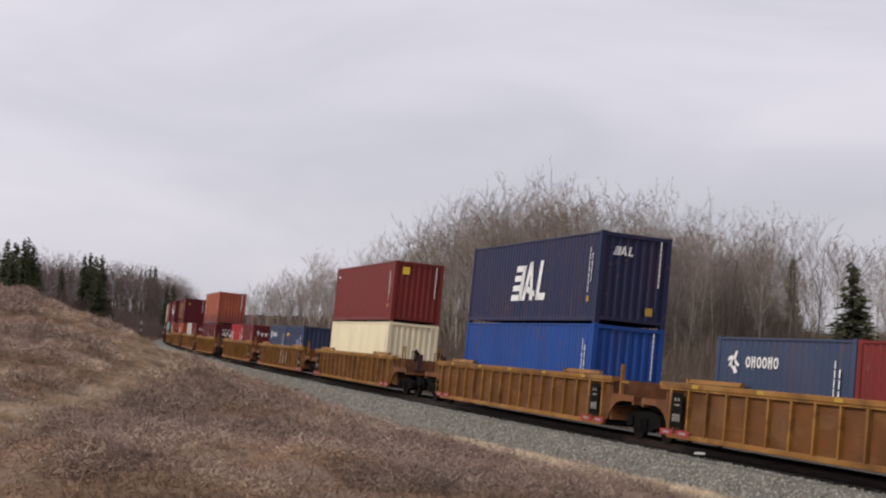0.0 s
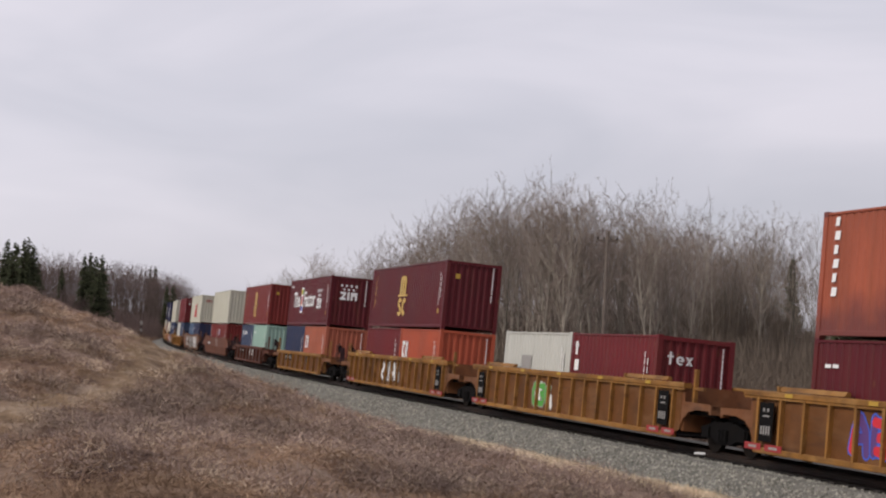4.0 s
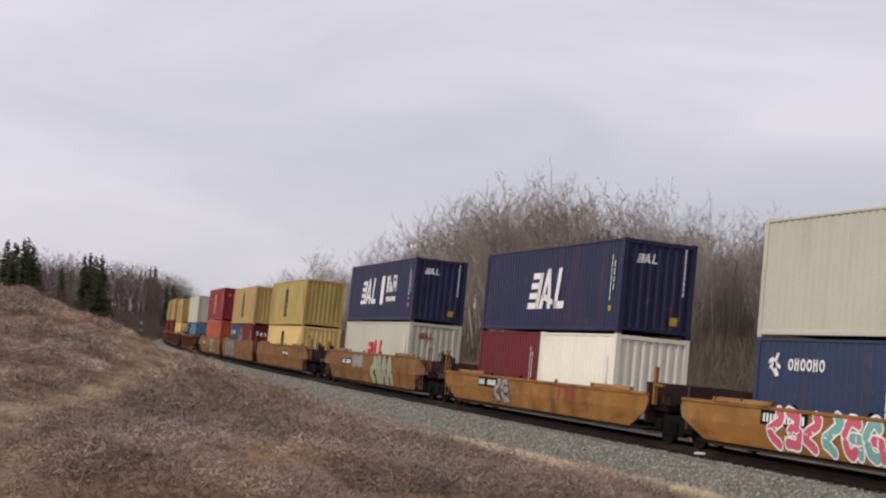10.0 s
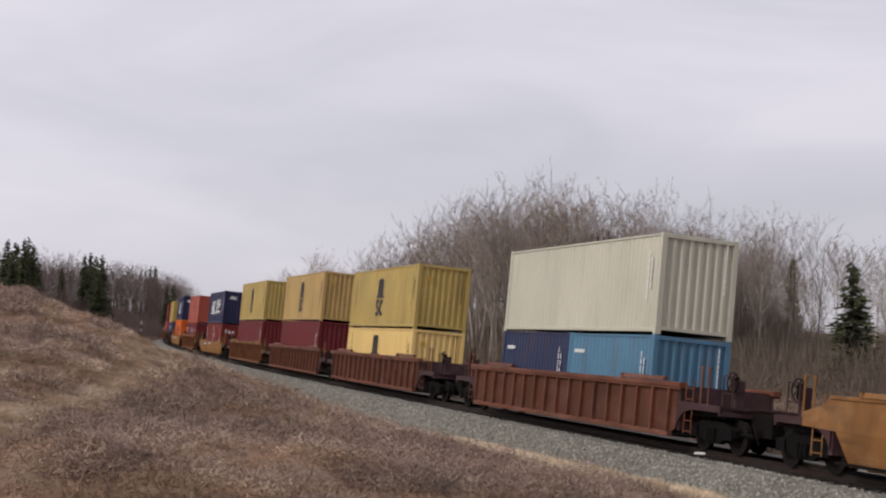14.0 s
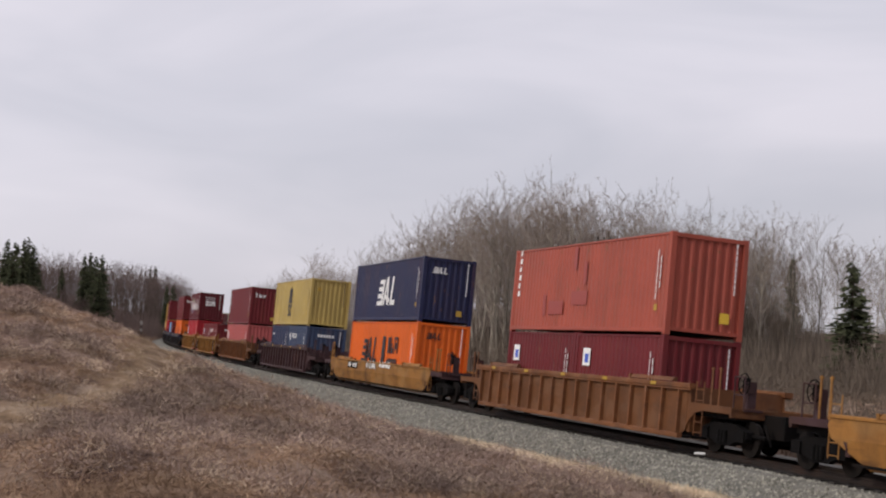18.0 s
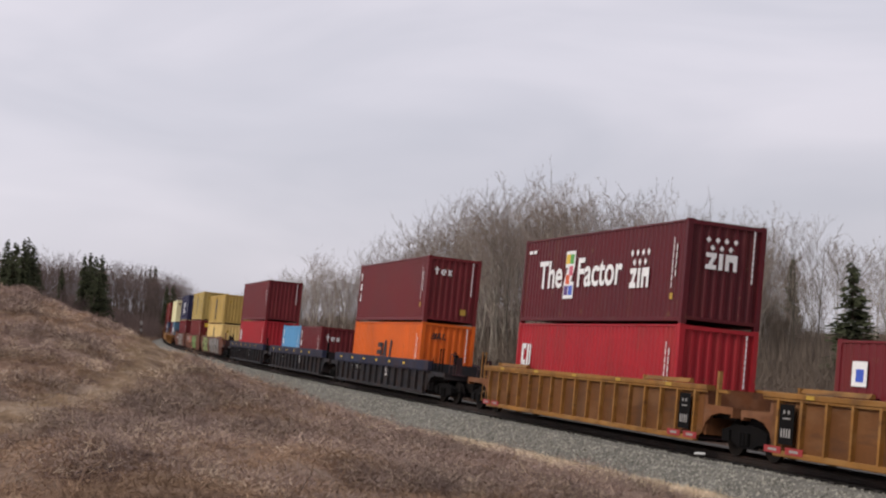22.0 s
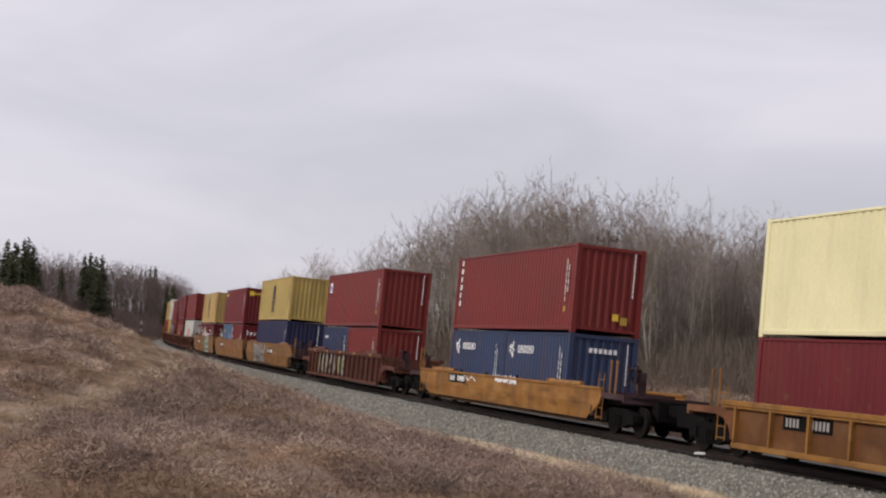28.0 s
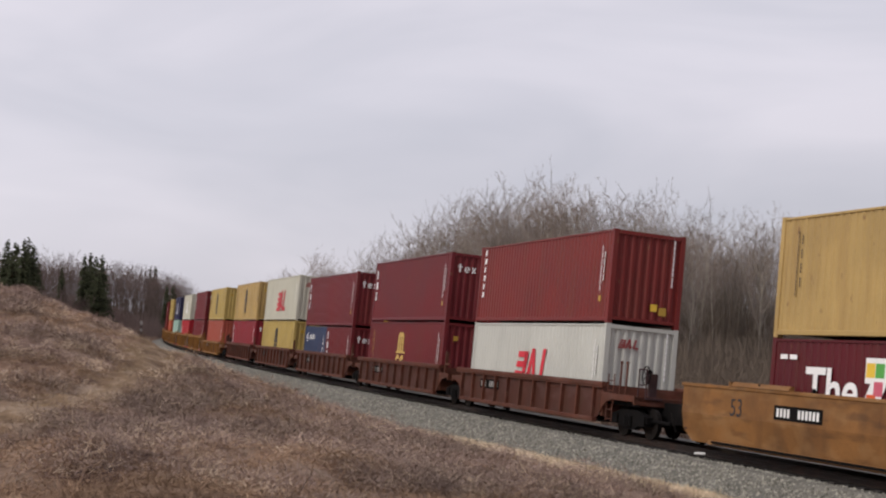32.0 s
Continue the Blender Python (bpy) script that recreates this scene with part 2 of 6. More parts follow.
def ground_material():
    """Matted dead grass: tan, purple-brown and bleached patches at three scales, with a trail and a dry verge."""
    m = bpy.data.materials.new("matted_dead_grass")
    m.use_nodes = True
    n, l = m.node_tree.nodes, m.node_tree.links
    b = [q for q in n if q.type == "BSDF_PRINCIPLED"][0]
    b.inputs["Roughness"].default_value, b.inputs["Specular IOR Level"].default_value = 1.0, 0.1
    co = n.new("ShaderNodeTexCoord")

    def tex(scale, detail, warp=0.0):
        t = n.new("ShaderNodeTexNoise")
        t.inputs["Scale"].default_value, t.inputs["Detail"].default_value, t.inputs["Distortion"].default_value = scale, detail, warp
        l.new(co.outputs["Object"], t.inputs["Vector"])
        return t.outputs["Fac"]

    def ramp(fac, stops):
        r = n.new("ShaderNodeValToRGB")
        while len(r.color_ramp.elements) < len(stops):
            r.color_ramp.elements.new(0.5)
        for e, (p, c) in zip(r.color_ramp.elements, stops):
            e.position, e.color = p, c
        l.new(fac, r.inputs["Fac"])
        return r.outputs["Color"]

    def mix(a, c, fac, mode="MIX"):
        x = n.new("ShaderNodeMix")
        x.data_type, x.blend_type = "RGBA", mode
        for sock, val in ((x.inputs[6], a), (x.inputs[7], c), (x.inputs[0], fac)):
            if hasattr(val, "is_linked"):
                l.new(val, sock)
            else:
                sock.default_value = val
        return x.outputs[2]
    base = ramp(tex(0.3, 3.0, 0.3), [(0.3, srgb(98, 78, 72)), (0.5, srgb(130, 107, 88)), (0.7, srgb(124, 102, 92))])
    clump = ramp(tex(1.3, 3.0, 0.3), [(0.34, srgb(84, 66, 61)), (0.5, srgb(132, 107, 88)), (0.66, srgb(166, 147, 130))])
    col = mix(base, clump, 0.72)
    col = mix(col, (0.88, 0.87, 0.88, 1), 1.0, "MULTIPLY")
    for attr, tone in (("trail", srgb(150, 132, 94)), ("verge", srgb(212, 194, 168))):
        at = n.new("ShaderNodeAttribute")
        at.attribute_name = attr
        col = mix(col, tone, at.outputs["Fac"])
    fine = tex(8.0, 4.0, 0.2)
    col = mix(col, ramp(fine, [(0.3, (0.62, 0.6, 0.59, 1)), (0.65, (1.15, 1.15, 1.15, 1))]), 0.6, "MULTIPLY")
    l.new(col, b.inputs["Base Color"])
    bp = n.new("ShaderNodeBump")
    bp.inputs["Strength"].default_value, bp.inputs["Distance"].default_value = 0.9, 0.08
    l.new(fine, bp.inputs["Height"])
    l.new(bp.outputs[0], b.inputs["Normal"])
    return m


GROUND = ground_material()
BARK = surface("aspen_bark", srgb(176, 166, 152), rough=0.95, grain=10, patch=1.5, vary=0.25, bump=0.4, dirt=srgb(84, 72, 66), dirt_amount=0.6, piece=0.68, spec=0.2)
THICKET = surface("olive_thicket", srgb(116, 104, 93), rough=0.95, grain=6, patch=0.3, vary=0.25, bump=0.0, island=0.35, spec=0.1)
# bark and twigs again, darkened: the shade inside the woods is in the colour
SHADED_BARK = surface("shaded_bark", srgb(106, 94, 88), rough=0.95, grain=10, patch=1.5, vary=0.25, bump=0.0, island=0.5, spec=0.1)
SHADED_TWIG = surface("shaded_twigs", srgb(112, 97, 93), rough=0.95, grain=6, patch=0.5, vary=0.2, bump=0.0, spec=0.1)
TWIG = surface("grey_twigs", srgb(150, 136, 126), rough=0.95, grain=6, patch=0.5, vary=0.2, bump=0.0, piece=0.25, spec=0.1)
NEEDLE = surface("spruce_needles", srgb(76, 80, 57), rough=0.9, grain=8, patch=0.8, vary=0.35, bump=0.2, island=0.4, spec=0.2)
SPRUCE_BARK = surface("spruce_bark", srgb(80, 66, 56), rough=0.95, grain=12, vary=0.3)
POLE_WOOD = surface("weathered_pole", srgb(104, 93, 85), rough=0.9, grain=20, vary=0.25)


# ---- mesh helpers ----
def mesh_of(name, verts, faces, mat=None, sharp=True):
    me = bpy.data.meshes.new(name)
    me.from_pydata(verts, [], faces)
    if mat:
        me.materials.append(mat)
    me.update()
    return me


class Shape:
    """Collects boxes, prisms and tubes for one mesh."""

    def __init__(self):
        self.v, self.f = [], []

    def add(self, verts, faces):
        o = len(self.v)
        self.v += [tuple(q) for q in verts]
        self.f += [tuple(i + o for i in q) for q in faces]
        return self

    def box(self, x0, x1, y0, y1, z0, z1):
        v = [(x, y, z) for x in (x0, x1) for y in (y0, y1) for z in (z0, z1)]
        return self.add(v, [(0, 1, 3, 2), (4, 6, 7, 5), (0, 4, 5, 1), (2, 3, 7, 6), (0, 2, 6, 4), (1, 5, 7, 3)])

    def bevel_box(self, x0, x1, y0, y1, z0, z1, b=0.02):
        """A box with its four long (x) edges chamfered."""
        ring = [(y0 + b, z0), (y1 - b, z0), (y1, z0 + b), (y1, z1 - b), (y1 - b, z1), (y0 + b, z1), (y0, z1 - b), (y0, z0 + b)]
        return self.prism(ring, x0, x1)

    def prism(self, ring, x0, x1):
        """A ring of (y, z) drawn out along x."""
        k = len(ring)
        v = [(x0, *q) for q in ring] + [(x1, *q) for q in ring]
        return self.add(v, [(i, (i + 1) % k, (i + 1) % k + k, i + k) for i in range(k)] + [tuple(range(k - 1, -1, -1)), tuple(range(k, 2 * k))])

    def plate(self, ring, y0, y1):
        """A ring of (x, z) given thickness along y."""
        k = len(ring)
        v = [(q[0], y0, q[1]) for q in ring] + [(q[0], y1, q[1]) for q in ring]
        return self.add(v, [(i, (i + 1) % k, (i + 1) % k + k, i + k) for i in range(k)] + [tuple(range(k - 1, -1, -1)), tuple(range(k, 2 * k))])

    def tube(self, a, b, r0, r1=None, n=6):
        a, b = Vector(a), Vector(b)
        r1 = r0 if r1 is None else r1
        ax = (b - a).normalized()
        u = ax.orthogonal().normalized()
        w = ax.cross(u)
        c = [(math.cos(6.28319 * i / n), math.sin(6.28319 * i / n)) for i in range(n)]
        v = [a + (u * p + w * q) * r0 for p, q in c] + [b + (u * p + w * q) * r1 for p, q in c]
        return self.add(v, [(i, (i + 1) % n, (i + 1) % n + n, i + n) for i in range(n)] + [tuple(range(n - 1, -1, -1)), tuple(range(n, 2 * n))])

    def mesh(self, name, mat=None):
        return mesh_of(name, self.v, self.f, mat)


CACHE = {}


def shared(key, make):
    if key not in CACHE:
        CACHE[key] = make()
    return CACHE[key]


def part(name, mesh, material, parent, label="", at=(0, 0, 0), turn=0.0):
    """One mesh object under a thing or a part; meshes are shared, paint sits on the object."""
    ob = new(name, mesh)
    ob.parent = parent
    ob.location = at
    if turn:
        ob.rotation_euler = (0, 0, turn)
    if material:
        if not mesh.materials:
            mesh.materials.append(None)
        ob.material_slots[0].link = "OBJECT"
        ob.material_slots[0].material = material
    if label:
        tagged(ob, label)
    if name in ("code_marks", "marking"):
        tagged(ob, kind="stuff")
    return ob

# ---- ground: one sheet out to the horizon ----
def axis(lo, hi, step, reach):
    a = list(np.arange(lo, hi + 0.01, step))
    g = step
    while a[-1] < reach:
        g *= 1.22
        a.append(a[-1] + g)
    g = step
    while a[0] > -reach:
        g *= 1.22
        a.insert(0, a[0] - g)
    return np.array(a)


gx, gy = axis(-48, 30, 0.34, 3600), axis(6, 130, 0.4, 3600)
GXX, GYY = np.meshgrid(gx, gy)
GZZ = ground_z(GXX, GYY)
nx, ny = len(gx), len(gy)
gv = np.stack([GXX.ravel(), GYY.ravel(), GZZ.ravel()], 1)
gi = np.arange(nx * ny).reshape(ny, nx)
gf = np.stack([gi[:-1, :-1].ravel(), gi[:-1, 1:].ravel(), gi[1:, 1:].ravel(), gi[1:, :-1].ravel()], 1)
ground = new("ground", mesh_of("ground", gv.tolist(), gf.tolist(), GROUND))
for poly in ground.data.polygons:
    poly.use_smooth = True
TRAIL = np.array([(-6.5, 16.0), (-6.5, 20.8), (-6.5, 26.0), (-6.7, 29.6), (-7.4, 35.2), (-8.9, 44.1), (-11.2, 54.7), (-15.0, 72.0)])


def trail_gap(x, y):
    """Distance from the old trail."""
    tx = np.interp(y, TRAIL[:, 1], TRAIL[:, 0])
    return np.where((y > 14) & (y < 75), np.abs(x - tx), 99.0)


_s, _d = track_sd(GXX.ravel(), GYY.ravel())
_x, _y = GXX.ravel(), GYY.ravel()
_w = 0.7 * lattice(_x * 0.5, _y * 0.5, 7) + 0.6 * lattice(_x * 1.6, _y * 1.6, 8)
verge_in = np.interp(_s, [-60, -13, 5, 16, 40], [4.4, 4.7, 5.3, 5.8, 5.8])
verge = smooth((verge_in + 0.8 * _w + 0.7 * lattice(_x * 2.4, _y * 2.4, 14) - _d) / 0.6) * (_d > 0) * smooth((_s + 70) / 60) * (0.7 + 0.3 * lattice(_x * 1.7, _y * 1.7, 9))
gap = trail_gap(_x, _y) + 0.4 * _w
trail = 0.2 * smooth((1.15 - gap) / 0.8) * (1 - 0.6 * smooth((0.35 - np.abs(gap - 0.75)) / 0.2))
for name, values in (("verge", verge), ("trail", trail)):
    at = ground.data.attributes.new(name, "FLOAT", "POINT")
    at.data.foreach_set("value", np.clip(values, 0, 1).astype(np.float32))
tagged(ground, "matted brown dead grass on a rolling hillside", "ground", kind="structure")


def strip(name, profile, s0, s1, step, mat, canted=False):
    """A ring of (d, z) carried along the track; d to the right."""
    ss = np.arange(s0, s1 + 0.01, step)
    v, f, k = [], [], len(profile)
    for s in ss:
        m = track_pose(float(s), canted)
        v += [tuple(m @ Vector((0, -d, z))) for d, z in profile]
    for i in range(len(ss) - 1):
        for j in range(k - 1):
            f.append((i * k + j, i * k + j + 1, (i + 1) * k + j + 1, (i + 1) * k + j))
    return new(name, mesh_of(name, v, f, mat))


bed = strip("ballast_bed", [(-4.9, -1.3), (-3.9, -0.72), (-2.6, -0.3), (-1.75, -0.24), (1.7, -0.09), (1.9, -0.14), (2.5, -0.38), (3.1, -0.58), (3.6, -0.72), (4.4, -1.15)],
            -640, 110, 4.0, BALLAST)
tagged(bed, "bed of grey crushed stone under the railway", "ballast", kind="structure")

# ---- containers ----
HALF_W = 1.219


def corrugated(length, z0, z1, pitch, depth, flat=0.36):
    """A sheet in the xz plane at y = 0 with trapezoid ribs that stand back by depth."""
    k = max(2, round(length / pitch))
    p = length / k
    xs, ys = [], []
    for i in range(k):
        o = -length / 2 + i * p
        for a, b in ((0.0, 0.0), (flat, 0.0), (0.5, depth), (0.5 + flat, depth)):
            xs.append(o + a * p)
            ys.append(b)
    xs.append(length / 2)
    ys.append(0.0)
    n = len(xs)
    v = [(x, y, z0) for x, y in zip(xs, ys)] + [(x, y, z1) for x, y in zip(xs, ys)]
    return v, [(i, i + 1, i + 1 + n, i + n) for i in range(n - 1)]


def container_meshes(length, height):
    h = length / 2
    out = {}
    sh = Shape()
    sh.add(*corrugated(length - 0.24, 0.14, height - 0.085, 0.278, 0.03))
    out["side_panel"] = sh.mesh("side_panel")
    sh = Shape()
    sh.add(*corrugated(2 * HALF_W - 0.22, 0.16, height - 0.12, 0.29, 0.055, 0.3))
    out["end_panel"] = sh.mesh("end_panel")
    sh = Shape()
    v, f = corrugated(length - 0.2, -HALF_W + 0.05, HALF_W - 0.05, 0.42, 0.02)
    sh.add([(a, c, height - 0.03 - b) for a, b, c in v], f)
    out["roof"] = sh.mesh("roof")
    out["floor"] = Shape().box(-h + 0.1, h - 0.1, -1.15, 1.15, 0.1, 0.16).mesh("floor")
    out["top_rail"] = Shape().bevel_box(-h + 0.16, h - 0.16, -0.03, 0.03, height - 0.085, height - 0.025, 0.008).mesh("top_rail")
    out["bottom_rail"] = Shape().bevel_box(-h + 0.16, h - 0.16, -0.03, 0.03, 0.055, 0.18, 0.015).mesh("bottom_rail")
    out["corner_post"] = Shape().box(-0.08, 0.08, -0.075, 0.075, 0.11, height - 0.11).mesh("corner_post")
    out["end_header"] = Shape().box(-0.06, 0.06, -HALF_W + 0.16, HALF_W - 0.16, height - 0.14, height - 0.02).mesh("end_header")
    out["end_sill"] = Shape().box(-0.06, 0.06, -HALF_W + 0.16, HALF_W - 0.16, 0.12, 0.22).mesh("end_sill")
    out["corner_casting"] = Shape().box(-0.09, 0.09, -0.083, 0.083, -0.06, 0.06).box(-0.05, 0.05, -0.06, 0.06, 0.06, 0.068).mesh("corner_casting")
    return out


def flat_shapes(rings):
    """Painted shapes: rings of (x, z) a few millimetres thick, facing -y."""
    sh = Shape()
    for r in rings:
        sh.plate(r, -0.004, 0.0)
    return sh


def bar(x, z, w, h, lean=0.0):
    return [(x, z), (x + w, z), (x + w + lean * h, z + h), (x + lean * h, z + h)]


def emblem_swift():
    r = [bar(-2.0 + 0.15 * i, -0.85 + 0.43 * i, 1.2 - 0.05 * i, 0.26, 0.25) for i in range(4)] + [bar(-1.08, -0.85, 0.36, 1.55, 0.24)]
    r += [[(-0.66, -0.85), (-0.3, -0.85), (0.42, 0.85), (0.1, 0.85)], [(0.28, -0.85), (0.64, -0.85), (0.42, 0.85), (0.16, 0.85)], [(-0.4, -0.42), (0.85, -0.7), (0.85, -0.48), (-0.32, -0.14)]]
    return r + [bar(0.98, -0.85, 0.34, 1.7, 0.2), bar(0.98, -0.85, 1.05, 0.3, 0.25)]


def ring_arc(x, z, rx, rz, w, a0, a1, n=12):
    """Part of an oval band, angles in degrees."""
    t = [radians(a0 + (a1 - a0) * i / n) for i in range(n + 1)]
    return [[(x + rx * math.cos(t[i]), z + rz * math.sin(t[i])), (x + rx * math.cos(t[i + 1]), z + rz * math.sin(t[i + 1])),
             (x + (rx - w) * math.cos(t[i + 1]), z + (rz - w) * math.sin(t[i + 1])), (x + (rx - w) * math.cos(t[i]), z + (rz - w) * math.sin(t[i]))] for i in range(n)]


def emblem_arch():
    r = [bar(-0.64 + 0.44 * i, 0.08, 0.3, 0.86, 0.05) for i in range(3)] + [bar(-0.95, -0.02, 1.95, 0.1)]
    r += ring_arc(-0.24, 0.86, 0.36, 0.32, 0.26, 0, 180) + ring_arc(0.2, 0.86, 0.36, 0.32, 0.26, 0, 180)
    r += ring_arc(-0.46, -0.4, 0.38, 0.3, 0.23, 20, 270) + ring_arc(-0.46, -0.86, 0.38, 0.3, 0.23, -160, 90)
    return r + ring_arc(0.44, -0.63, 0.42, 0.53, 0.28, 45, 315)


def emblem_stack():
    """Three small blocks one under another."""
    return [bar(0.0, 0.45, 0.16, 0.42, 0.0), bar(-0.05, 0.7, 0.27, 0.1), bar(0.0, -0.05, 0.3, 0.34), bar(0.0, -0.6, 0.12, 0.4, 0.4), bar(0.16, -0.6, 0.12, 0.4, -0.2)]


def emblem_tag():
    """Three low marks side by side."""
    return [bar(-0.55, -0.22, 0.1, 0.5), bar(-0.64, 0.06, 0.28, 0.08), bar(-0.2, -0.08, 0.3, 0.06), bar(0.2, -0.22, 0.1, 0.34, 0.62), bar(0.41, -0.22, 0.1, 0.34, -0.62)] + ring_arc(-0.05, -0.05, 0.18, 0.18, 0.08, 0, 310)


def emblem_wing():
    r = ring_arc(-0.86, -0.02, 0.2, 0.24, 0.1, 0, 330) + [[(-1.3, 0.02), (-0.98, 0.12), (-0.92, 0.26), (-1.2, 0.2)], [(-1.22, -0.16), (-0.96, -0.1), (-0.9, 0.06), (-1.12, 0.0)]]
    r += [[(-0.9, 0.16), (-0.7, 0.42), (-0.56, 0.4), (-0.7, 0.12)], [(-0.92, -0.2), (-0.74, -0.42), (-0.5, -0.36), (-0.72, -0.12)], [(-0.72, -0.06), (-0.44, -0.16), (-0.42, -0.04), (-0.7, 0.08)]]
    r = [[(-0.55 + 0.68 * (x + 0.42), 0.72 * z) for x, z in q] for q in r]
    for i in range(6):
        x = -0.2 + 0.27 * i
        r += ring_arc(x + 0.1, 0.02, 0.12, 0.15, 0.06, 0, 360, 10) if i % 3 != 1 else [bar(x, -0.13, 0.06, 0.3), bar(x + 0.13, -0.13, 0.06, 0.3), bar(x, 0.02, 0.19, 0.06)]
    return r


def emblem_row(n=6, w=0.2, h=0.26, gap=0.09):
    return [bar((i - n / 2) * (w + gap), -h / 2, w, h) for i in range(n)]


def emblem_pair():
    return [bar(-0.5, -0.45, 0.24, 0.9), bar(-0.5, 0.25, 0.5, 0.22), bar(-0.5, -0.45, 0.5, 0.22), bar(0.12, -0.45, 0.18, 0.9, 0.04), bar(0.42, -0.45, 0.14, 0.9)]


def emblem_stars():
    r = []
    for row, k in ((0.42, 4), (0.14, 3)):
        for i in range(k):
            x = (i - (k - 1) / 2) * 0.36
            r += [[(x - 0.1, row), (x, row - 0.11), (x + 0.1, row), (x, row + 0.11)]]
    return r + [bar(-0.6, -0.62, 0.42, 0.16), bar(-0.5, -0.46, 0.16, 0.3, 0.5), bar(-0.6, -0.2, 0.42, 0.16), bar(-0.08, -0.62, 0.16, 0.58), bar(0.18, -0.62, 0.15, 0.58), bar(0.5, -0.62, 0.15, 0.58), bar(0.3, -0.3, 0.2, 0.26)]


def emblem_words():
    r = []
    x = -1.6
    for w, up in ((0.4, 1), (0.1, 0), (0.1, 1), (0.3, 0), (0.42, 1), (0.3, 0), (0.2, 1), (0.26, 0), (0.3, 1)):
        h = 0.66 if up else 0.46
        r.append(bar(x, -0.3, w * 0.36, h))
        if w > 0.15:
            r += [bar(x + w * 0.6, -0.3, w * 0.34, 0.46), bar(x, 0.05, w * 0.8, 0.1)]
        x += w + 0.07
    return r + [bar(-0.75 + 0.17 * i, -0.6, 0.11, 0.13) for i in range(9)]


def code_lines():
    """Columns of registration marks, too small to read."""
    return [bar(-0.02, -0.9 + 0.26 * i, 0.05, 0.22) for i in range(7)] + [bar(0.22, -0.5 + 0.3 * i, 0.06, 0.24) for i in range(4)]


EMBLEMS = {"zigzag": lambda: [[(-0.46, 1), (0.52, 1), (0.52, 0.3), (0.2, -0.3), (0.52, -0.3), (0.52, -1), (-0.52, -1), (-0.52, -0.3), (-0.2, 0.3), (-0.46, 0.3)]],
           "swift": emblem_swift, "arch": emblem_arch, "stack": emblem_stack, "tag": emblem_tag, "wing": emblem_wing, "row": emblem_row, "pair": emblem_pair,
           "stars": emblem_stars, "words": emblem_words, "codes": code_lines,
           "patch": lambda: [bar(-0.25, -0.25, 0.5, 0.5)], "square": lambda: [bar(-0.35, -0.35, 0.7, 0.7)],
           "tile": lambda: [bar(-0.35, -0.95, 0.75, 1.9, 0.08)], "glyphs": lambda: [bar(-0.6, -0.1, 0.32, 0.75), bar(-0.15, -0.1, 0.12, 0.8), bar(-0.1, 0.25, 0.3, 0.12), bar(0.05, -0.1, 0.28, 0.3), bar(0.5, -0.1, 0.12, 0.75), bar(0.5, 0.55, 0.6, 0.12), bar(1.0, -0.1, 0.12, 0.75), bar(0.72, 0.1, 0.2, 0.3)] + [bar(-0.6 + 0.22 * i, -0.55, 0.15, 0.22) for i in range(8)],
           "script": lambda: [bar(0.0, -0.9 + 0.32 * i, 0.2 - 0.05 * (i % 2), 0.2, 0.15) for i in range(6)],
           "fine": lambda: [bar(0.0, 0.95 - 0.42 * i - 0.1 * j, 0.045, 0.075) for i in range(4) for j in range(3)] + [bar(-0.2, 1.05 - 0.13 * i, 0.03, 0.1) for i in range(15)],
           "strip": lambda: [bar(-0.04, -1.2 + 0.3 * i, 0.08, 0.25) for i in range(9)], "smear": lambda: [[(-0.3, 0.1), (-0.12, -0.28), (0.05, -0.4), (0.2, -0.2), (0.32, 0.15), (0.18, 0.3), (-0.1, 0.34)]], "wide": lambda: [bar(-0.7, -0.25, 1.4, 0.5)], "tallp": lambda: [bar(-0.15, -0.4, 0.3, 0.8)], "pips": lambda: [bar(0, 0, 0.14, 0.05), bar(0.18, 0, 0.14, 0.05)]}


def decal(parent, kind, colour, x, z, scale=1.0, face="side", name="logo", lift=HALF_W + 0.002):
    """face: "side", or half the container's length for its leading end."""
    me = shared(("decal", kind, scale), lambda: (lambda s: mesh_of("painted_mark", [(a * scale, b, c * scale) for a, b, c in s.v], s.f))(flat_shapes(EMBLEMS[kind]())))
    if face == "side":
        return part(name, me, LOGO[colour], parent, at=(x, -lift, z))
    return part(name, me, LOGO[colour], parent, at=(face + 0.004, x, z), turn=radians(90))


COLOUR_WORDS = {"navy": "dark navy blue", "royal": "bright blue", "maroon": "maroon", "redbrown": "red-brown", "cream": "cream", "slate": "slate blue", "blue": "mid blue",
                "red": "bright red", "rust": "faded orange-brown", "white": "off-white", "orange": "faded orange", "vivid": "vivid orange", "grey": "warm light grey",
                "mint": "pale green", "sky": "light blue", "teal": "faded teal blue", "yellow": "mustard yellow", "gold": "tan yellow", "pale": "pale yellow", "salmon": "salmon red",
                "pink": "faded pink", "darkblue": "dark blue", "steel": "grey blue", "wine": "dark wine red", "ivory": "ivory", "crimson": "crimson", "peach": "faded peach orange", "chalk": "chalky white", "rusted": "rust-streaked yellow", "sooty": "soot-stained orange-brown"}
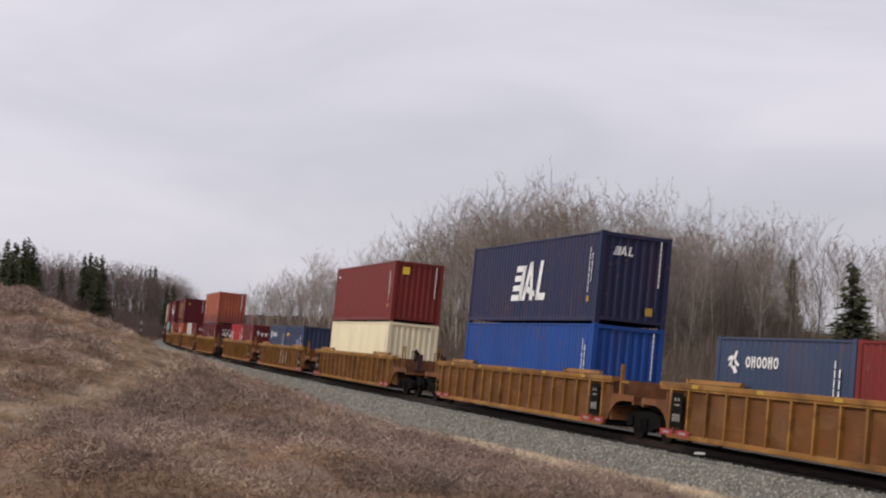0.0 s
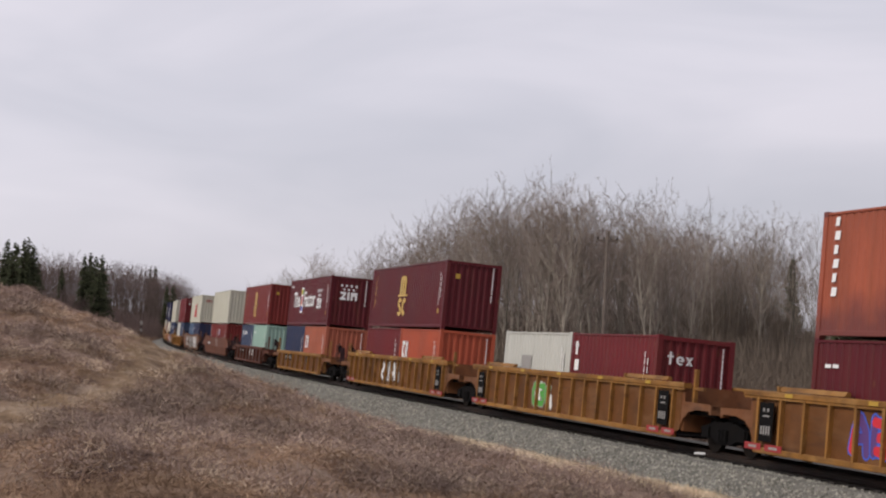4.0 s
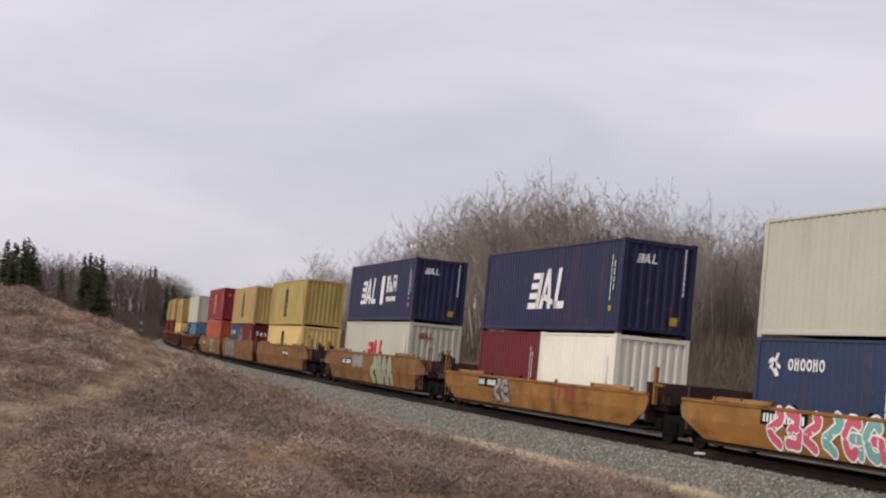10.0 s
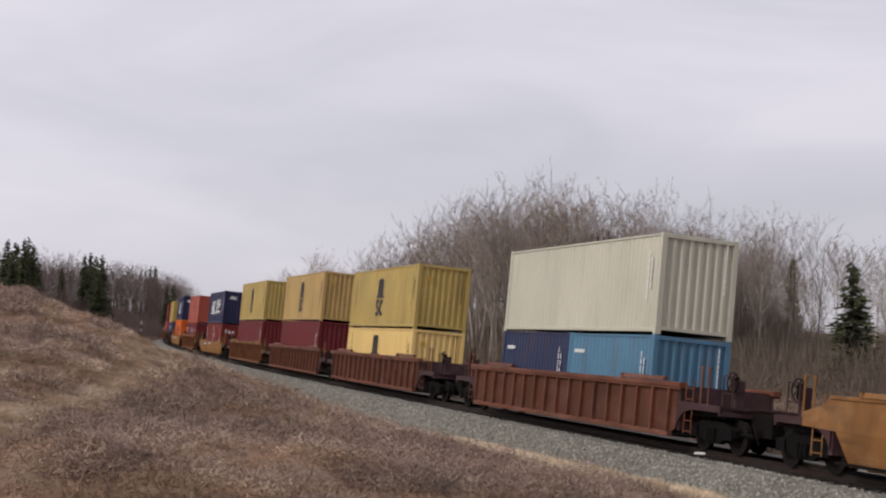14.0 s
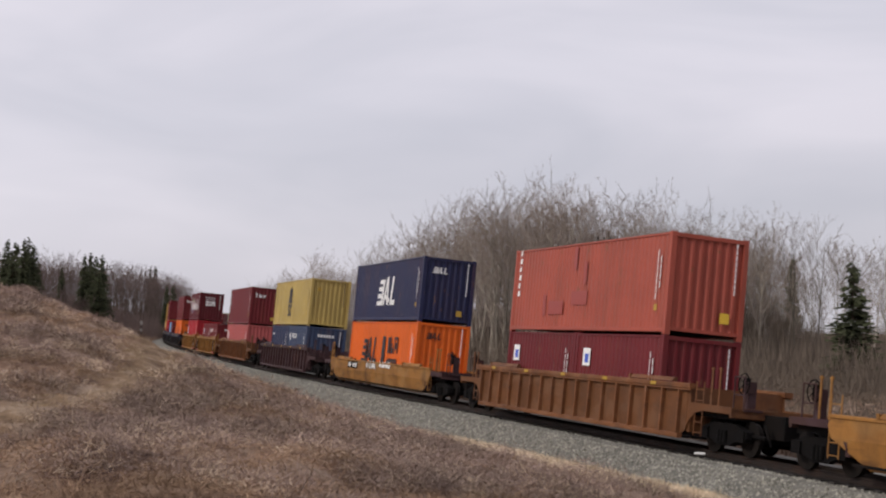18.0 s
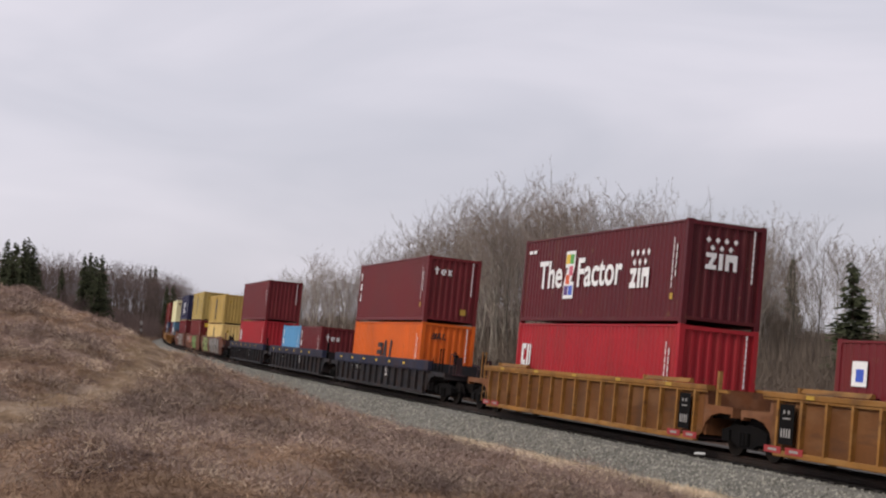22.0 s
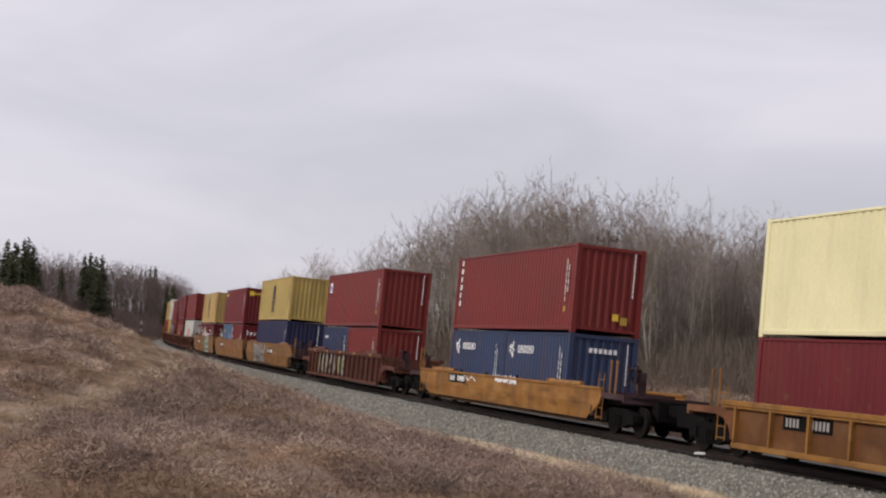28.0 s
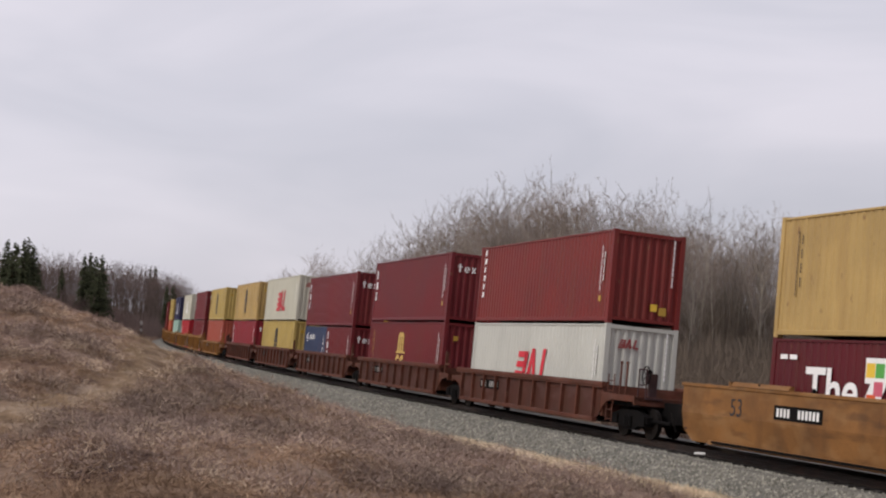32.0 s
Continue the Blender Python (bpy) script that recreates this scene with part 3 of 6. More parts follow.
LOGO_WORDS = {"bal": "a white slanted emblem", "balred": "a red slanted emblem", "balblack": "a black slanted emblem", "balx": "white emblem shapes", "balxblack": "black emblem shapes", "msc": "a black arched emblem",
              "mscgold": "a gold arched emblem", "tex": "white block marks", "cronos": "a white winged mark", "cai": "a white two-block mark", "zim": "white star marks",
              "factor": "white slogan lettering", "nile": "white word bars", "": "plain corrugated sides", "sticker": "yellow warning stickers", "text": "white code marks",
              "sign": "a small yellow sign", "patch": "a grey patch", "sq": "small white panels", "bars": "small white marks", "touax": "yellow marks", "stain": "dark stains", "patched": "darker repaint patches", "soot": "a sooty corner"}


def dress(ob, logo, length, height):
    """Emblems, code columns and stickers of one container."""
    h, big = length / 2, length > 8
    mid, top = height * 0.5, height - 0.35
    if logo in ("bal", "balred", "balblack"):
        c = {"bal": "white", "balred": "red", "balblack": "black"}[logo]
        decal(ob, "swift", c, 0.1, mid + (0.0 if logo == "bal" else -0.12), 0.8)
        decal(ob, "swift", "dullred" if logo == "balred" else c, -0.45, top - 0.22, 0.17, h)
    elif logo in ("balx", "balxblack"):
        c = "white" if logo == "balx" else "black"
        decal(ob, "swift", c, -2.1, mid + 0.05, 0.74)
        decal(ob, "tile", c, 0.55, mid + 0.05, 0.72)
        decal(ob, "glyphs", c, 2.0, mid + 0.05, 1.0)
        decal(ob, "swift", c, -0.45, top - 0.22, 0.17, h)
    elif logo in ("msc", "mscgold"):
        decal(ob, "arch", "black" if logo == "msc" else "gold", -0.3, mid + 0.02, 0.79)
        decal(ob, "fine", "black" if logo == "msc" else "gold", -h + 0.95, mid + 0.15, 0.8, name="marking")
        decal(ob, "patch", "dullyellow", -0.7, top - 0.3, 0.4, h, "sticker")
    elif logo == "tex":
        decal(ob, "stack", "white", -h + 0.35, height * 0.56, 1.0)
        decal(ob, "tag", "white", -0.45, top - 0.3, 0.7, h)
        decal(ob, "patch", "dullyellow", 0.55, 0.55, 0.5, h, "sticker")
    elif logo == "cronos":
        decal(ob, "wing", "white", -1.35, height * 0.75, 0.95)
        decal(ob, "row", "white", 0.0, height * 0.8, 0.6, h)
    elif logo == "cai":
        decal(ob, "pair", "white", -h + 0.9, mid + 0.35, 0.8)
    elif logo in ("zim", "factor"):
        decal(ob, "stars", "white", -0.15, top - 0.5, 0.78, h)
        if logo == "zim":
            decal(ob, "stars", "white", 0.3, mid - 0.1, 0.75)
            decal(ob, "pips", "white", -h + 0.5, top - 0.3, 1.6, name="marking")
        else:
            for word, x in (("The", -3.55), ("Factor", 0.35)):
                part("lettering", shared(("text", word), lambda: text_mesh(word, 1.3, 0.025)), LOGO["white"], ob, "white painted slogan word", at=(x, -HALF_W - 0.003, mid + 0.12))
            decal(ob, "zigzag", "white", -1.95, mid + 0.12, 0.78)
            for c, x, z in (("yellow", -0.22, 0.66), ("green", 0.2, 0.66), ("pink", 0.16, 0.16), ("orange", -0.14, -0.2), ("violet", -0.25, -0.66), ("blue", 0.22, -0.66)):
                decal(ob, "patch", c, -1.95 + 0.78 * x, mid + 0.12 + 0.78 * z, 0.62, lift=HALF_W + 0.006)
            decal(ob, "stars", "white", 3.25, mid + 0.2, 1.0)
            decal(ob, "pips", "white", -h + 0.4, top - 0.15, 2.2, name="marking")
    elif logo == "nile":
        decal(ob, "words", "white", 0.0, mid + 0.35, 1.05)
    elif logo == "sticker":
        decal(ob, "patch", "yellow", -0.65, top - 0.1, 0.7, h, "sticker")
        decal(ob, "pips", "white", -h + 0.5, top - 0.2, 1.5, name="marking")
    elif logo == "text":
        decal(ob, "script", "white", -h + 0.5, mid + 0.4, 1.0, name="marking")
        decal(ob, "patch", "yellow", 0.3, 0.6, 0.45, h, "sticker")
    elif logo == "sign":
        decal(ob, "row", "yellow", -h + 1.0, height * 0.78, 0.55, name="marking")
        decal(ob, "pips", "red", -h + 0.8, height * 0.68, 1.4, name="marking")
        decal(ob, "patch", "haze", h - 1.6, height * 0.5, 1.7, name="repair_patch")
    elif logo == "patch":
        decal(ob, "patch", "silver", -0.8, mid, 1.9, name="repair_patch")
    elif logo == "sq":
        decal(ob, "square", "white", -h + 0.9, top - 0.4, 0.78, name="panel_mark")
        decal(ob, "square", "blue", -h + 0.92, top - 0.44, 0.4, name="panel_mark", lift=HALF_W + 0.006)
    elif logo == "bars":
        decal(ob, "row", "white", -h + 0.9, height * 0.78, 0.45, name="marking")
    elif logo == "touax":
        decal(ob, "row", "yellow", -h + 0.9, top - 0.1, 0.8, name="marking")
        decal(ob, "row", "yellow", 0.1, top - 0.1, 0.7, h, "marking")
        decal(ob, "patch", "yellow", -0.75, top - 0.1, 0.7, h, "sticker")
    if logo == "stain":
        decal(ob, "script", "white", -h + 0.5, mid + 0.4, 1.0, name="marking")
    elif logo == "patched":
        decal(ob, "script", "white", -h + 0.5, mid + 0.6, 0.9, name="marking")
        for x, z, k in ((-0.1, 1.1, "wide"), (0.25, 1.9, "tallp"), (-3.0, 0.9, "tallp"), (-0.6, 2.4, "tallp"), (-2.0, 0.8, "wide")):
            decal(ob, k, "rustred", x, z, 0.9, name="repaint_patch")
        decal(ob, "patch", "yellow", 0.6, 0.6, 0.6, h, "sticker")
    elif logo == "soot":
        for x, z, k in ((h - 0.35, height - 0.3, 0.9),):
            decal(ob, "smear", "smoke", x, z, k, name="stain")
        decal(ob, "smear", "smoke", -HALF_W + 0.4, height - 0.5, 0.5, h, "stain")
    dark = logo in ("msc",)
    decal(ob, "codes", "black" if dark else "white", h - 0.75, top - 0.85, 0.8, name="code_marks")
    decal(ob, "strip", "black" if dark else "white", 0.85, top - 0.6, 0.55 if big else 0.5, h, "code_marks")
    if big and logo not in ("", "balred", "soot", "stain"):
        decal(ob, "patch", "dullyellow", h - 0.7, 0.75, 0.36, name="sticker")
        if logo in ("bal", "balx", "text"):
            decal(ob, "patch", "dullyellow", 0.6, 0.5, 0.5, h, "sticker")


def container(paint, logo, length, height, upper):
    h = length / 2
    me = shared(("container", length, height), lambda: container_meshes(length, height))
    mat = PAINT[paint]
    ob = new("shipping_container")
    size = "forty-foot" if length > 8 else "twenty-foot"
    tagged(ob, f"{COLOUR_WORDS[paint]} {size} container with {LOGO_WORDS[logo]}", "shipping container", "containers on the train")
    part("side_panel", me["side_panel"], mat, ob, at=(0, -HALF_W + 0.022, 0))
    part("side_panel", me["side_panel"], mat, ob, at=(0, HALF_W - 0.022, 0), turn=math.pi)
    part("end_panel", me["end_panel"], mat, ob, at=(h - 0.03, 0, 0), turn=radians(90))
    part("end_panel", me["end_panel"], mat, ob, at=(-h + 0.03, 0, 0), turn=radians(-90))
    part("roof", me["roof"], mat, ob)
    part("floor", me["floor"], BLACK_STEEL, ob)
    for y in (-1, 1):
        part("top_rail", me["top_rail"], mat, ob, at=(0, y * (HALF_W - 0.03), 0))
        part("bottom_rail", me["bottom_rail"], mat, ob, at=(0, y * (HALF_W - 0.03), 0))
    for x in (-1, 1):
        part("end_header", me["end_header"], mat, ob, at=(x * (h - 0.06), 0, 0))
        part("end_sill", me["end_sill"], mat, ob, at=(x * (h - 0.06), 0, 0))
        for y in (-1, 1):
            part("corner_post", me["corner_post"], mat, ob, at=(x * (h - 0.08), y * (HALF_W - 0.075), 0))
            part("corner_casting", me["corner_casting"], mat, ob, at=(x * (h - 0.09), y * (HALF_W - 0.083), height - 0.06))
            if upper:
                part("corner_casting", me["corner_casting"], mat, ob, at=(x * (h - 0.09), y * (HALF_W - 0.083), 0.06))
    dress(ob, logo, length, height)
    return ob


# ---- well cars ----
def truck_meshes():
    out = {}
    w = Shape()
    w.tube((0, -0.06, 0), (0, 0.06, 0), 0.42, n=20).tube((0, -0.085, 0), (0, -0.06, 0), 0.45, n=20).tube((0, 0.06, 0), (0, 0.075, 0), 0.16, n=12)
    out["wheel"] = w.mesh("wheel")
    f = Shape()
    f.plate([(-1.15, 0.42), (-0.7, 0.36), (-0.32, 0.2), (0.32, 0.2), (0.7, 0.36), (1.15, 0.42), (1.15, 0.6), (0.55, 0.76), (-0.55, 0.76), (-1.15, 0.6)], -0.09, 0.09)
    f.box(-1.08, -0.72, -0.14, 0.14, 0.33, 0.62).box(0.72, 1.08, -0.14, 0.14, 0.33, 0.62)
    for x in (-0.16, 0, 0.16):
        f.tube((x, -0.12, 0.27), (x, -0.12, 0.58), 0.06, n=8)
    out["side_frame"] = f.mesh("side_frame")
    # the two long upright boxes are added as dark filler for shade between wheels
    out["bolster"] = Shape().box(-0.2, 0.2, -1.0, 1.0, 0.5, 0.78).box(-0.75, 0.75, -0.62, -0.5, 0.22, 0.7).box(-0.75, 0.75, 0.5, 0.62, 0.22, 0.7).tube((-0.89, -1.0, 0.42), (-0.89, 1.0, 0.42), 0.08).tube((0.89, -1.0, 0.42), (0.89, 1.0, 0.42), 0.08).mesh("bolster")
    return out


def truck(car, x):
    t = shared("truck", truck_meshes)
    tr = part("truck", t["bolster"], BLACK_STEEL, car, "grimy two-axle truck", at=(x, 0, 0))
    for y in (-1, 1):
        part("side_frame", t["side_frame"], BLACK_STEEL, tr, at=(0, y * 1.02, 0))
        for dx in (-0.89, 0.89):
            part("wheel", t["wheel"], WHEEL_STEEL, tr, at=(dx, y * 0.76, 0.42), turn=0 if y < 0 else math.pi)


def side_ribbed(h, z0, z1, step, deck=False):
    """Web plate, chord, sill and one post of a ribbed side; outer face towards -y."""
    out = {}
    out["side_panel"] = Shape().plate([(-h, z1 - 0.1), (-h, z0 + 0.25), (-h + 0.3, z0 + 0.1), (h - 0.3, z0 + 0.1), (h, z0 + 0.25), (h, z1 - 0.1)], 0.0, 0.02).mesh("side_panel")
    top = 0.4 if deck else 0.14
    out["top_chord"] = Shape().bevel_box(-h - 0.3, h + 0.3, -0.13, 0.12, z1 - top, z1, 0.02).box(-h - 0.3, h + 0.3, -0.10, -0.08, z1 - top - 0.05, z1 - top).mesh("top_chord")
    out["bottom_sill"] = Shape().bevel_box(-h + 0.25, h - 0.25, -0.10, 0.06, z0, z0 + 0.14, 0.02).mesh("bottom_sill")
    out["side_post"] = Shape().plate([(-0.035, z0 + 0.12), (0.035, z0 + 0.12), (0.05, z1 - top), (-0.05, z1 - top)], -0.11, 0.0).mesh("side_post")
    return out


def side_smooth(ends, z0, z1, boat=False):
    """ends: for the rear and the front, (True, x) at a joint or (False, x) over a truck of its own."""
    upper, lower, tops = [], [], []
    fold = 0.8 if boat else 0.95
    for sgn, (joint, x) in zip((-1, 1), ends):
        q = [(x, z1), (x, 0.95)] if joint else [(x, z1), (x + 0.3, 1.5), (x + 1.1, 1.3), (x + 1.1, 0.99), (x - 0.2, 0.95)]
        r = [(x, 0.95), (x, z0 + 0.3), (x - 0.4, z0)] if joint else [(x - 0.2, 0.95), (x - 0.6, z0)]
        if boat:                                     # a low side with long raked ends
            q, r = [(x, z1), (x + 0.14, z1 - 0.22), (x, fold)], [(x, fold), (x - 1.25, z0)]
        tops.append(sgn * x)
        upper += [(sgn * p, z) for p, z in (q if sgn < 0 else q[::-1])]
        lower += [(sgn * p, z) for p, z in (r if sgn < 0 else r[::-1])]
    out = {}
    s = Shape().plate(upper, 0.0, 0.05)
    low = Shape().plate(lower, 0.0, 0.05)
    s.add([(x, y + (fold - z) * 0.2, z) for x, y, z in low.v], low.f)      # the lower half leans inwards
    out["side_panel"] = s.mesh("side_panel")
    out["top_chord"] = Shape().bevel_box(tops[0] - 0.05, tops[1] + 0.05, -0.035, 0.1, z1 - 0.07, z1 + 0.02, 0.015).mesh("top_chord")
    out["bottom_sill"] = Shape().bevel_box(tops[0] + 1.3, tops[1] - 1.3, 0.1, 0.21, z0 - 0.03, z0 + 0.09, 0.02).mesh("bottom_sill")
    return out


def ledge_mesh(z1):
    return Shape().prism([(-0.06, z1 + 0.02), (0.1, z1 + 0.02), (0.1, z1 + 0.13), (0.02, z1 + 0.13)], -1.35, 1.35).box(-1.35, -1.25, -0.06, 0.1, z1, z1 + 0.13).mesh("guide_ledge")


def platform_mesh(h, end, tip, z0, z1):
    """Bulkhead, deck and the side cheeks that arch over the truck."""
    top = 1.14
    s = Shape().box(h - 0.05, h + 0.1, -1.36, 1.36, z0 + 0.2, z1 - 0.08)
    s.box(h + 0.1, tip, -1.38, 1.38, top - 0.1, top).box(tip - 0.1, tip, -1.4, 1.4, top - 0.22, top + 0.03)
    for y in (-1.41, 1.38):
        s.plate([(h, z0 + 0.3), (h + 0.12, 0.72), (h + 0.4, 0.92), (h + 0.8, 1.0), (tip, 1.0), (tip, top + 0.03), (h + 0.16, top + 0.05), (h + 0.12, z1 - 0.1), (h, z1 - 0.1)], y, y + 0.03)
    return s.mesh("end_platform")


def underframe_shade_mesh(h, end, tip):
    # wide box and deepened sill are added, standing in for shade over the truck
    return Shape().box(h, end, -0.45, 0.45, 0.48, 1.06).tube((h + 0.3, -0.9, 0.55), (end - 0.1, -0.9, 0.5), 0.05).tube((end - 0.5, -0.7, 0.8), (end - 0.15, -0.7, 0.3), 0.035).box(h + 0.1, tip - 0.08, -1.2, 1.2, 0.86, 1.03).mesh("underframe")


def ladder_mesh():
    s = Shape()
    for x in (-0.2, 0.2):
        s.tube((x, 0, 0.35), (x, 0, 1.75), 0.018)
    for i in range(5):
        s.tube((-0.2, 0, 0.42 + 0.28 * i), (0.2, 0, 0.42 + 0.28 * i), 0.014)
    return s.mesh("ladder")


def brake_mesh():
    s = Shape()
    n = 14
    for i in range(n):
        a, b = 6.2832 * i / n, 6.2832 * (i + 1) / n
        s.tube((0.27 * math.cos(a), 0, 0.27 * math.sin(a)), (0.27 * math.cos(b), 0, 0.27 * math.sin(b)), 0.018, n=5)
    for i in range(5):
        a = 6.2832 * i / 5
        s.tube((0, 0, 0), (0.27 * math.cos(a), 0, 0.27 * math.sin(a)), 0.014, n=5)
    s.box(-0.09, 0.09, 0.02, 0.14, -0.2, 0.16)
    return s.mesh("brake_wheel")


def text_mesh(body, size, bold=0.0):
    cu = bpy.data.curves.new("number", "FONT")
    cu.body, cu.size, cu.align_x, cu.align_y, cu.extrude, cu.offset = body, size, "CENTER", "CENTER", 0.002, bold
    ob = bpy.data.objects.new("number", cu)
    scene.collection.objects.link(ob)
    me = bpy.data.meshes.new_from_object(ob.evaluated_get(bpy.context.evaluated_depsgraph_get()))
    bpy.data.objects.remove(ob)
    me.transform(Matrix.Rotation(radians(90), 4, "X"))
    me.materials.clear()
    return me


def stroke(verts, faces, pts, w, y):
    """A flat ribbon with round ends through pts, facing -y."""
    n = len(pts)
    for i in range(n - 1):
        (ax, az), (bx, bz) = pts[i], pts[i + 1]
        d = Vector((bx - ax, bz - az)).normalized() * w
        o = len(verts)
        verts += [(ax - d.y, y, az + d.x), (ax + d.y, y, az - d.x), (bx + d.y, y, bz - d.x), (bx - d.y, y, bz + d.x)]
        faces.append((o, o + 1, o + 2, o + 3))
    for k, (cx, cz) in enumerate(pts):
        o = len(verts)
        verts += [(cx + w * math.cos(0.785 * q), y - 0.0002 - 0.0001 * (k % 2), cz + w * math.sin(0.785 * q)) for q in range(8)]
        faces.append(tuple(range(o, o + 8)))


def graffiti(car, seed, x0, x1, z0, z1, colours, y, fold=0.0):
    """Swollen spray-painted figures: each an outline with a fill on top, overlapping its neighbour."""
    rnd = random.Random(seed)
    tall = z1 - z0
    n = max(2, round((x1 - x0) / (0.62 * tall + 0.1)))
    w = (x1 - x0) / n
    layers = [([], []), ([], []), ([], [])]
    fat = 0.11 * tall
    for i in range(n):
        cx, cz = x0 + (i + 0.5) * w, (z0 + z1) / 2
        lift = -0.002 - 0.004 * (i % 2)
        a, b = 0.36 * w, 0.5 * tall - fat * 1.2
        tilt = rnd.uniform(-0.18, 0.18)
        lines = []
        form = rnd.randrange(4)
        if form == 0:                                # a bow with a tail
            lines.append([(a * math.cos(t), b * math.sin(t)) for t in [0.8 + 0.55 * q for q in range(9)]])
            lines.append([(0, 0), (a, -0.1 * b), (1.1 * a, -b)])
        elif form == 1:                              # a snaking line
            lines.append([(a * math.sin(3.1 * q / 4 + 0.5), b - 2 * b * q / 8) for q in range(9)])
        elif form == 2:                              # two legs and a bridge
            lines += [[(-a, -b), (-0.7 * a, 0.4 * b), (-0.2 * a, b)], [(-0.2 * a, b), (0.6 * a, 0.3 * b), (a, -b)], [(-0.6 * a, -0.2 * b), (0.6 * a, -0.1 * b)]]
        else:                                        # a stem with two bellies
            lines += [[(-a, -b), (-0.8 * a, b)], [(-0.8 * a, b), (0.6 * a, 0.8 * b), (0.5 * a, 0.15 * b), (-0.4 * a, 0)], [(-0.4 * a, 0), (0.9 * a, -0.2 * b), (0.6 * a, -b), (-0.8 * a, -0.9 * b)]]
        for j, line in enumerate(lines):
            pts = [(cx + p + tilt * q + rnd.uniform(-0.03, 0.03), cz + q + rnd.uniform(-0.04, 0.04)) for p, q in line]
            stroke(*layers[0], pts, fat * 1.42, lift - 0.0004 * j)
            stroke(*layers[1 + (i + (j > 0)) % 2], pts, fat, lift - 0.0018 - 0.0004 * j)
    for k, (verts, faces) in enumerate(layers):
        if verts and k < len(colours):
            if fold:
                verts = [(p, q + max(0, fold - r) * 0.2, r) for p, q, r in verts]
            part("graffiti", mesh_of("graffiti", verts, faces), LOGO[colours[k]], car, "spray-painted graffiti", at=(0, -y, 0))["kind"] = "stuff"


def scrawl(car, seed, x0, x1, z0, z1, colour, y):
    """Thin hasty spray-can strokes."""
    rnd = random.Random(seed)
    s, n = Shape(), max(3, round((x1 - x0) / 0.42))
    pts = [(x0 + (x1 - x0) * (i + rnd.uniform(-0.4, 0.4)) / n, z0 + (z1 - z0) * (rnd.uniform(0, 0.25) if i % 2 else rnd.uniform(0.7, 1.0))) for i in range(n + 1)]
    for a, b in zip(pts, pts[1:]):
        d = Vector((b[0] - a[0], b[1] - a[1])).normalized() * 0.024
        s.plate([(a[0] - d.y, a[1] + d.x), (a[0] + d.y, a[1] - d.x), (b[0] + d.y, b[1] - d.x), (b[0] - d.y, b[1] + d.x)], -0.002, 0.0)
    part("graffiti", s.mesh("graffiti"), LOGO[colour], car, "hasty spray-paint scrawl", at=(0, -y, 0))["kind"] = "stuff"


CAR_WORDS = {"yellow": "weathered yellow", "ochre": "ochre yellow", "brown": "rust-brown", "orangebrown": "faded orange-brown", "tan": "grimy rust-tan", "purple": "dark purple-brown",
             "navy": "navy", "oxide": "dark oxide red", "coal": "charcoal grey", "rustyellow": "rusty orange"}
# kind: tub half length, bottom and top of the side, post spacing
CAR_KINDS = {"R": (8.15, 0.21, 1.68, 0.98), "S": (8.6, 0.22, 1.7, 0), "B": (8.6, 0.24, 1.3, 0), "C": (6.75, 0.22, 1.38, 1.62), "L": (6.55, 0.27, 1.5, 1.25), "N": (8.3, 0.2, 1.62, 1.15)}


